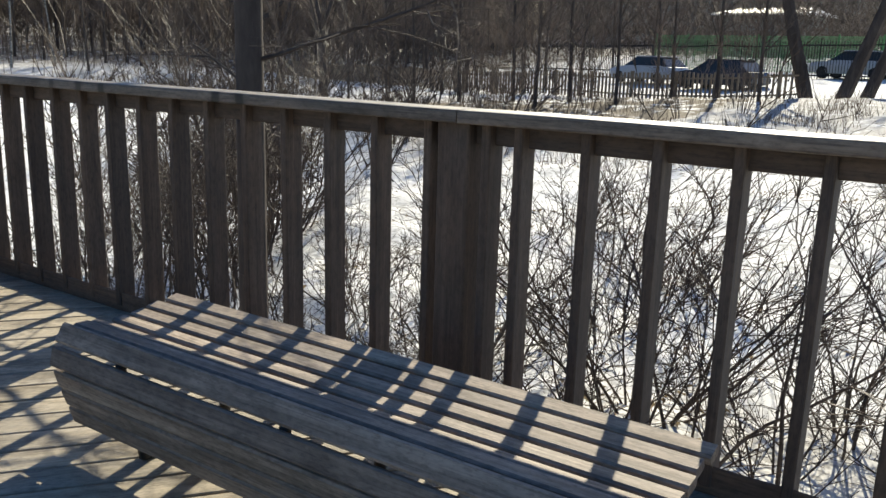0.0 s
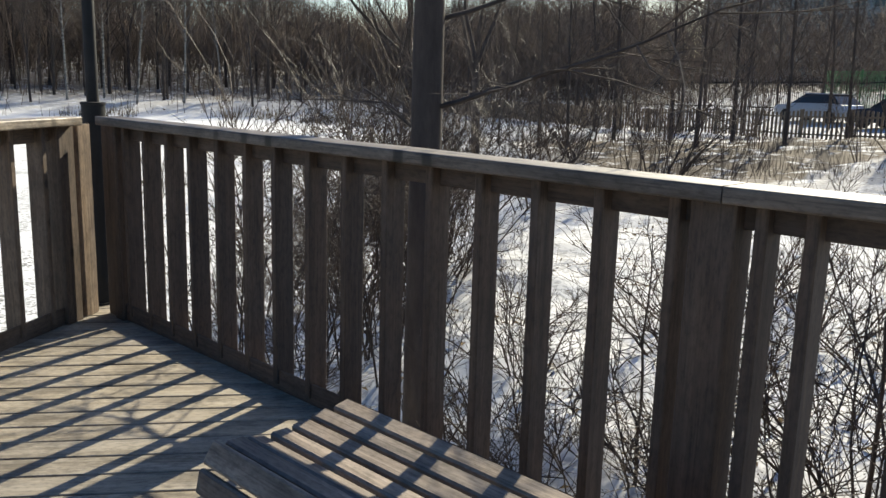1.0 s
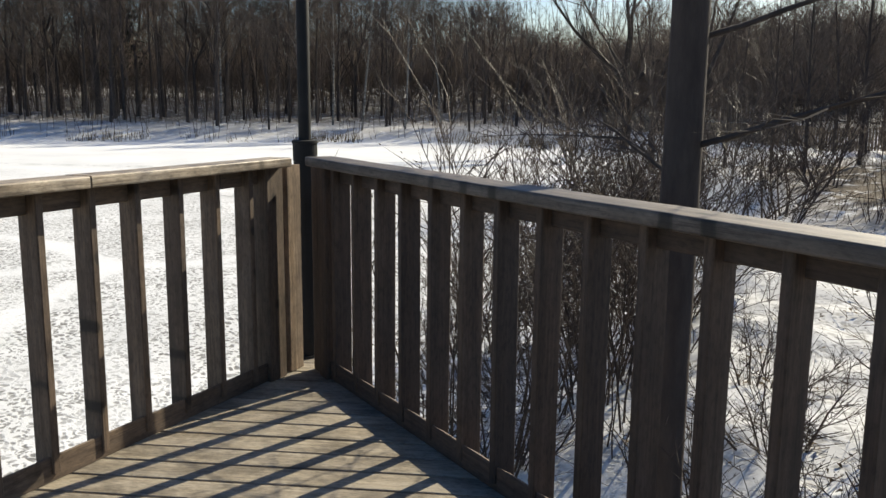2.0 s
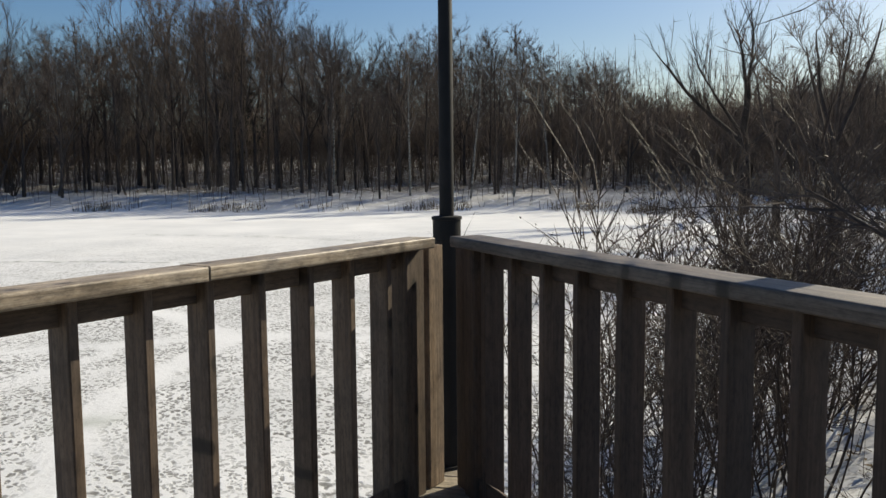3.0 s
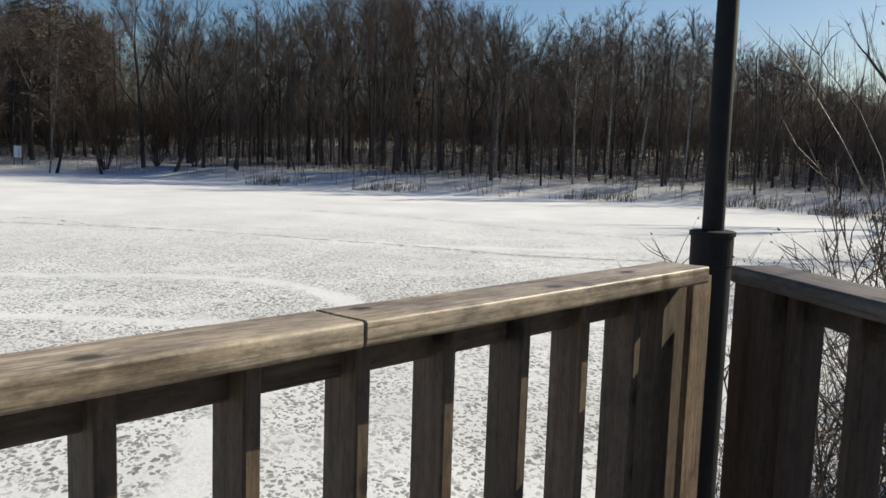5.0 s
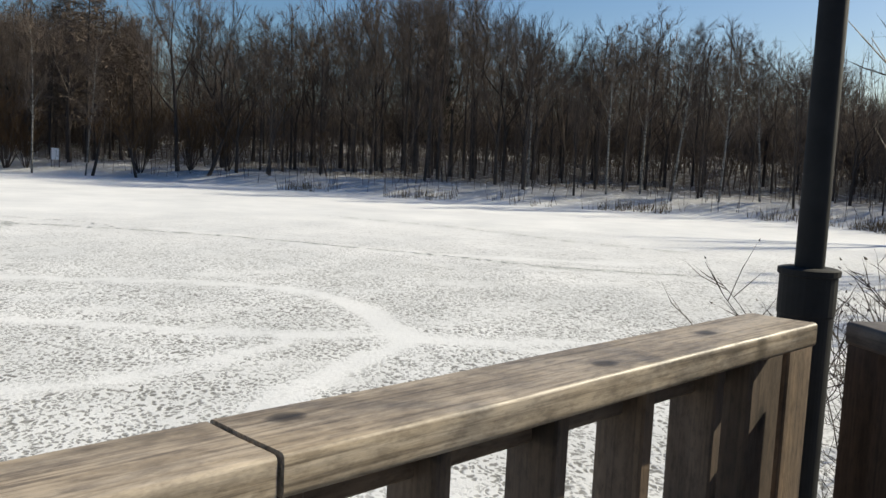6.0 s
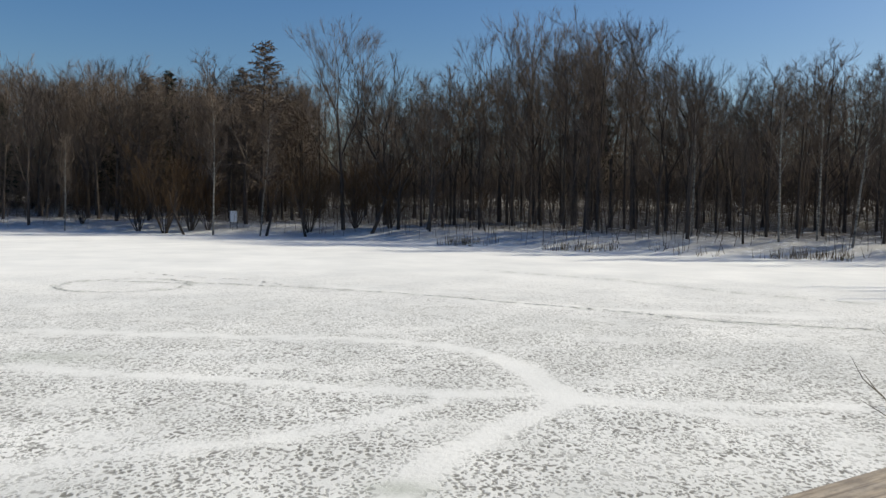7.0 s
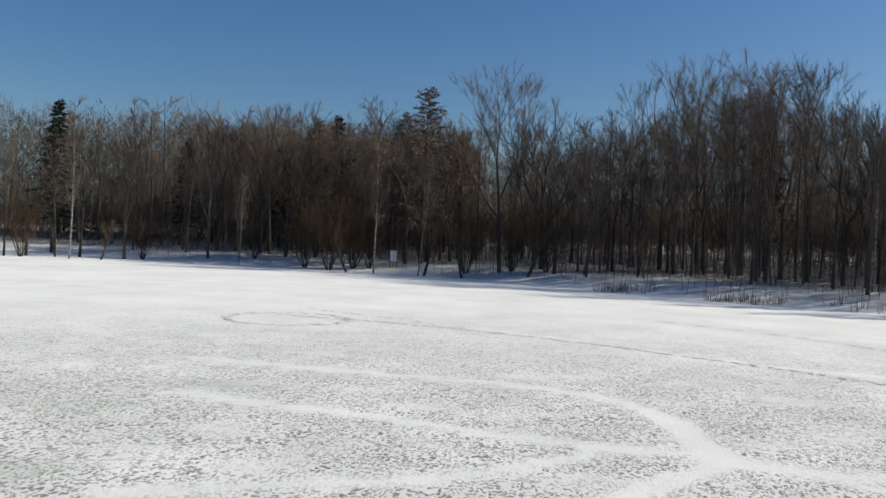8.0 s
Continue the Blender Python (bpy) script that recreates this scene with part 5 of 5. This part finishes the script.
# ---- the park beyond the bank ----
def fence_line(points, height, gap, name, label, wide, material, rails, point_top):
    f = thing(name, label, "fence")
    pk, rl, ps = Build(), Build(), Build()
    for (ax, ay), (bx, by) in zip(points, points[1:]):
        a, b = Vector((ax, ay, 0)), Vector((bx, by, 0))
        n = int((b - a).length / gap)
        for k in range(n):
            q = a.lerp(b, k / n)
            z = on_ground(q.x, q.y, 0)
            if k % int(2.4 / gap) == 0:
                post = Build()
                post.prism((q.x, q.y, z - 0.1), (q.x, q.y, z + height * 1.06), wide * 1.1, wide * 1.1, 6, True)
                part("post", post, material, f)
            pk.prism((q.x, q.y, z + 0.06), (q.x, q.y, z + height), wide * 0.62, wide * 0.62, 4, False)
            if point_top:
                pk.cone((q.x, q.y, z + height), (q.x, q.y, z + height + 0.06), wide * 0.6)
        d = (b - a).normalized()
        m = max(2, int((b - a).length / 2.4))
        for k in range(m):
            q, q2 = a.lerp(b, k / m), a.lerp(b, (k + 1) / m)
            for h in rails:
                rl.prism((q.x, q.y, on_ground(q.x, q.y, 0) + h * height), (q2.x, q2.y, on_ground(q2.x, q2.y, 0) + h * height), 0.045, 0.045, 4)
    tagged(part("picketing", pk, material, f), kind="stuff")
    tagged(part("railwork", rl, material, f), kind="stuff")
    return f


fence_line([(-52, 49), (-36, 42.5), (-20, 36.5), (-5, 31.5), (-1.9, 31.4)], 1.15, 0.21, "picket_fence", "long brown wooden picket fence along the path", 0.085, M_FENCE, (0.25, 0.85), False)
fence_line([(-48, 62), (-20, 52), (2, 44), (24, 40)], 2.0, 0.16, "metal_fence", "tall dark metal bar fence round the park", 0.03, M_IRON, (0.12, 0.9), True)


def net_fence(x, y, turn, panels):
    """Green wire panels between posts round a sports ground."""
    f = thing("net_fence", "green wire panel fence of a sports ground", "fence", at=Matrix.Translation((x, y, on_ground(x, y, 0.05))) @ Matrix.Rotation(radians(turn), 4, "Z"))
    post, wires = Build(), Build()
    post.tube([(0, 0, -0.2), (0, 0, 2.6)], [0.04, 0.04], 6)
    for k in range(49):
        wires.prism((0.05 + k * 0.05, 0, 0.1), (0.05 + k * 0.05, 0, 2.5), 0.011, 0.011, 3)
    for k in range(11):
        wires.prism((0.03, 0.012, 0.15 + 0.23 * k), (2.47, 0.012, 0.15 + 0.23 * k), 0.012, 0.012, 3)
    pm, wm = post.mesh("post", M_GREEN), wires.mesh("wire_panel", M_GREEN)
    for k in range(panels + 1):
        part("post", pm, None, f, at=Matrix.Translation((2.5 * k, 0, 0)))
        if k < panels:
            part("wire_panel", wm, None, f, at=Matrix.Translation((2.5 * k, 0, 0)))
    return f


net_fence(-16.5, 55.0, -14, 7)


def build_car(at, paintwork, label):
    car = thing("car", label, "car", at=at)
    L, W = 4.4, 1.76
    secs = [(-2.2, 0.35, 0.62, 0.78), (-2.05, 0.3, 0.82, 0.84), (-1.2, 0.28, 0.92, 0.88), (-0.75, 0.28, 0.96, 0.88), (0.0, 0.28, 0.97, 0.88), (1.5, 0.28, 0.98, 0.87), (2.0, 0.32, 0.92, 0.84), (2.2, 0.4, 0.66, 0.78)]
    b = Build()
    for x, z0, z1, w in secs:
        b.v += [(x, -w, z0), (x, -w, (z0 + z1) / 2 + 0.05), (x, -w * 0.92, z1), (x, w * 0.92, z1), (x, w, (z0 + z1) / 2 + 0.05), (x, w, z0)]
    for k in range(len(secs) - 1):
        for q in range(6):
            q2 = (q + 1) % 6
            b.f.append((k * 6 + q, (k + 1) * 6 + q, (k + 1) * 6 + q2, k * 6 + q2))
    b.f += [tuple(range(6)), tuple(range(len(b.v) - 1, len(b.v) - 7, -1))]
    part("body", b, paintwork, car, smooth=False)
    b = Build()
    b.v += [(-1.1, -0.8, 0.94), (1.9, -0.8, 0.95), (1.35, -0.64, 1.42), (-0.35, -0.64, 1.44), (-1.1, 0.8, 0.94), (1.9, 0.8, 0.95), (1.35, 0.64, 1.42), (-0.35, 0.64, 1.44)]
    b.f += [(0, 1, 2, 3), (7, 6, 5, 4), (0, 3, 7, 4), (1, 5, 6, 2), (3, 2, 6, 7)]
    part("glasshouse", b, M_GLASS_DARK, car, "dark window glass")
    b = Build()
    b.plank(-0.42, 1.42, -0.66, 0.66, 1.43, 1.48, 0.03)
    part("roof", b, paintwork, car)
    for x in (-1.35, 1.35):
        for y in (-0.78, 0.78):
            b = Build()
            b.tube([(x, y - 0.1, 0.32), (x, y + 0.1, 0.32)], [0.32, 0.32], 18)
            w = part("wheel", b, M_TYRE, car)
            b = Build()
            b.tube([(x, y - 0.105, 0.32), (x, y + 0.105, 0.32)], [0.19, 0.19], 14)
            part("rim", b, M_FRAME, w)
    for y in (-0.6, 0.6):
        b = Build()
        b.plank(-2.23, -2.12, y - 0.17, y + 0.17, 0.62, 0.76, 0.02)
        part("headlight", b, M_LAMP_GLASS, car)
    return car


def car_at(x, y, turn, paintwork, label):
    return build_car(Matrix.Translation((x, y, on_ground(x, y, 0.02))) @ Matrix.Rotation(radians(turn), 4, "Z"), paintwork, label)


car_at(-7.2, 39.5, -18, M_CAR_DARK, "dark parked car behind the picket fence")
car_at(-12.2, 43.0, -20, M_CAR_PALE, "pale grey parked car beside the metal fence")
car_at(-2.5, 47.0, -15, M_CAR_PALE, "pale parked car beyond the metal fence")


def build_pavilion(x, y, turn):
    z = on_ground(x, y, 0.05)
    h = thing("market_building", "low grey-green building with a white sheet roof", "building", at=Matrix.Translation((x, y, z)) @ Matrix.Rotation(radians(turn), 4, "Z"))
    b = Build()
    b.plank(-4, 4, -3, 3, 0, 3.9, 0.02)
    part("wall", b, M_WALL, h)
    b = Build()
    b.v += [(-4.6, -3.9, 3.85), (4.6, -3.9, 3.85), (4.6, 3.9, 3.85), (-4.6, 3.9, 3.85), (-4.6, -3.9, 3.98), (4.6, -3.9, 3.98), (4.6, 3.9, 3.98), (-4.6, 3.9, 3.98), (-3.6, 0, 4.6), (3.6, 0, 4.6)]
    b.f += [(0, 1, 5, 4), (1, 2, 6, 5), (2, 3, 7, 6), (3, 0, 4, 7), (4, 5, 9, 8), (6, 7, 8, 9), (5, 6, 9), (7, 4, 8), (3, 2, 1, 0)]
    part("roof", b, M_ROOF, h, "white sheet-metal roof")
    for k in range(3):
        w = Build()
        w.plank(-0.9, 0.9, -0.05, 0.05, 0, 1.3, 0.01)
        win = part("window", w, M_RAIL, h, at=Matrix.Translation((-2.6 + 2.6 * k, -3.02, 1.1)))
        g = Build()
        g.plank(-0.8, 0.8, -0.08, 0.04, 0.1, 1.2, 0.01)
        part("pane", g, M_PANE, win)
    return h


build_pavilion(-16, 84, -8)


def build_block(x, y, turn):
    z = on_ground(x, y, 0.05)
    h = thing("apartment_building", "tall pale grey apartment building far behind the trees", "building", at=Matrix.Translation((x, y, z)) @ Matrix.Rotation(radians(turn), 4, "Z"))
    b = Build()
    b.plank(-34, 34, -7, 7, 0, 27, 0.05)
    part("wall", b, M_WALL, h)
    b = Build()
    b.plank(-34.5, 34.5, -7.5, 7.5, 27.02, 27.8, 0.05)
    part("roof", b, M_ROOF, h)
    w = Build()
    w.plank(-0.85, 0.85, -0.06, 0.06, 0, 1.5, 0.01)
    wm = w.mesh("window", M_PANE)
    for f in range(9):
        for k in range(20):
            part("window", wm, None, h, at=Matrix.Translation((-31.3 + 3.3 * k, -7.03, 1.2 + 2.9 * f)))
    return h


build_block(-50, 175, 10)

# small board on posts on the far bank
bx, by = at_bearing(103.3, 104)
board = thing("notice_board", "white notice board on two posts on the snowy bank", "sign", at=Matrix.Translation((bx, by, on_ground(bx, by, 0.1))) @ Matrix.Rotation(radians(100), 4, "Z"))
b = Build()
b.plank(-0.45, 0.45, -0.03, 0.03, 0.9, 2.2, 0.01)
part("panel", b, M_SIGN, board)
for sx in (-0.4, 0.4):
    b = Build()
    b.tube([(sx, 0, 0), (sx, 0, 2.25)], [0.04, 0.04], 8)
    part("post", b, M_IRON, board)

# the models of the copies leave the scene
for p in protos + shrubs + brush + thickets + [sapling, fork, thick]:
    for o in list(p.children_recursive) + [p]:
        bpy.data.objects.remove(o)
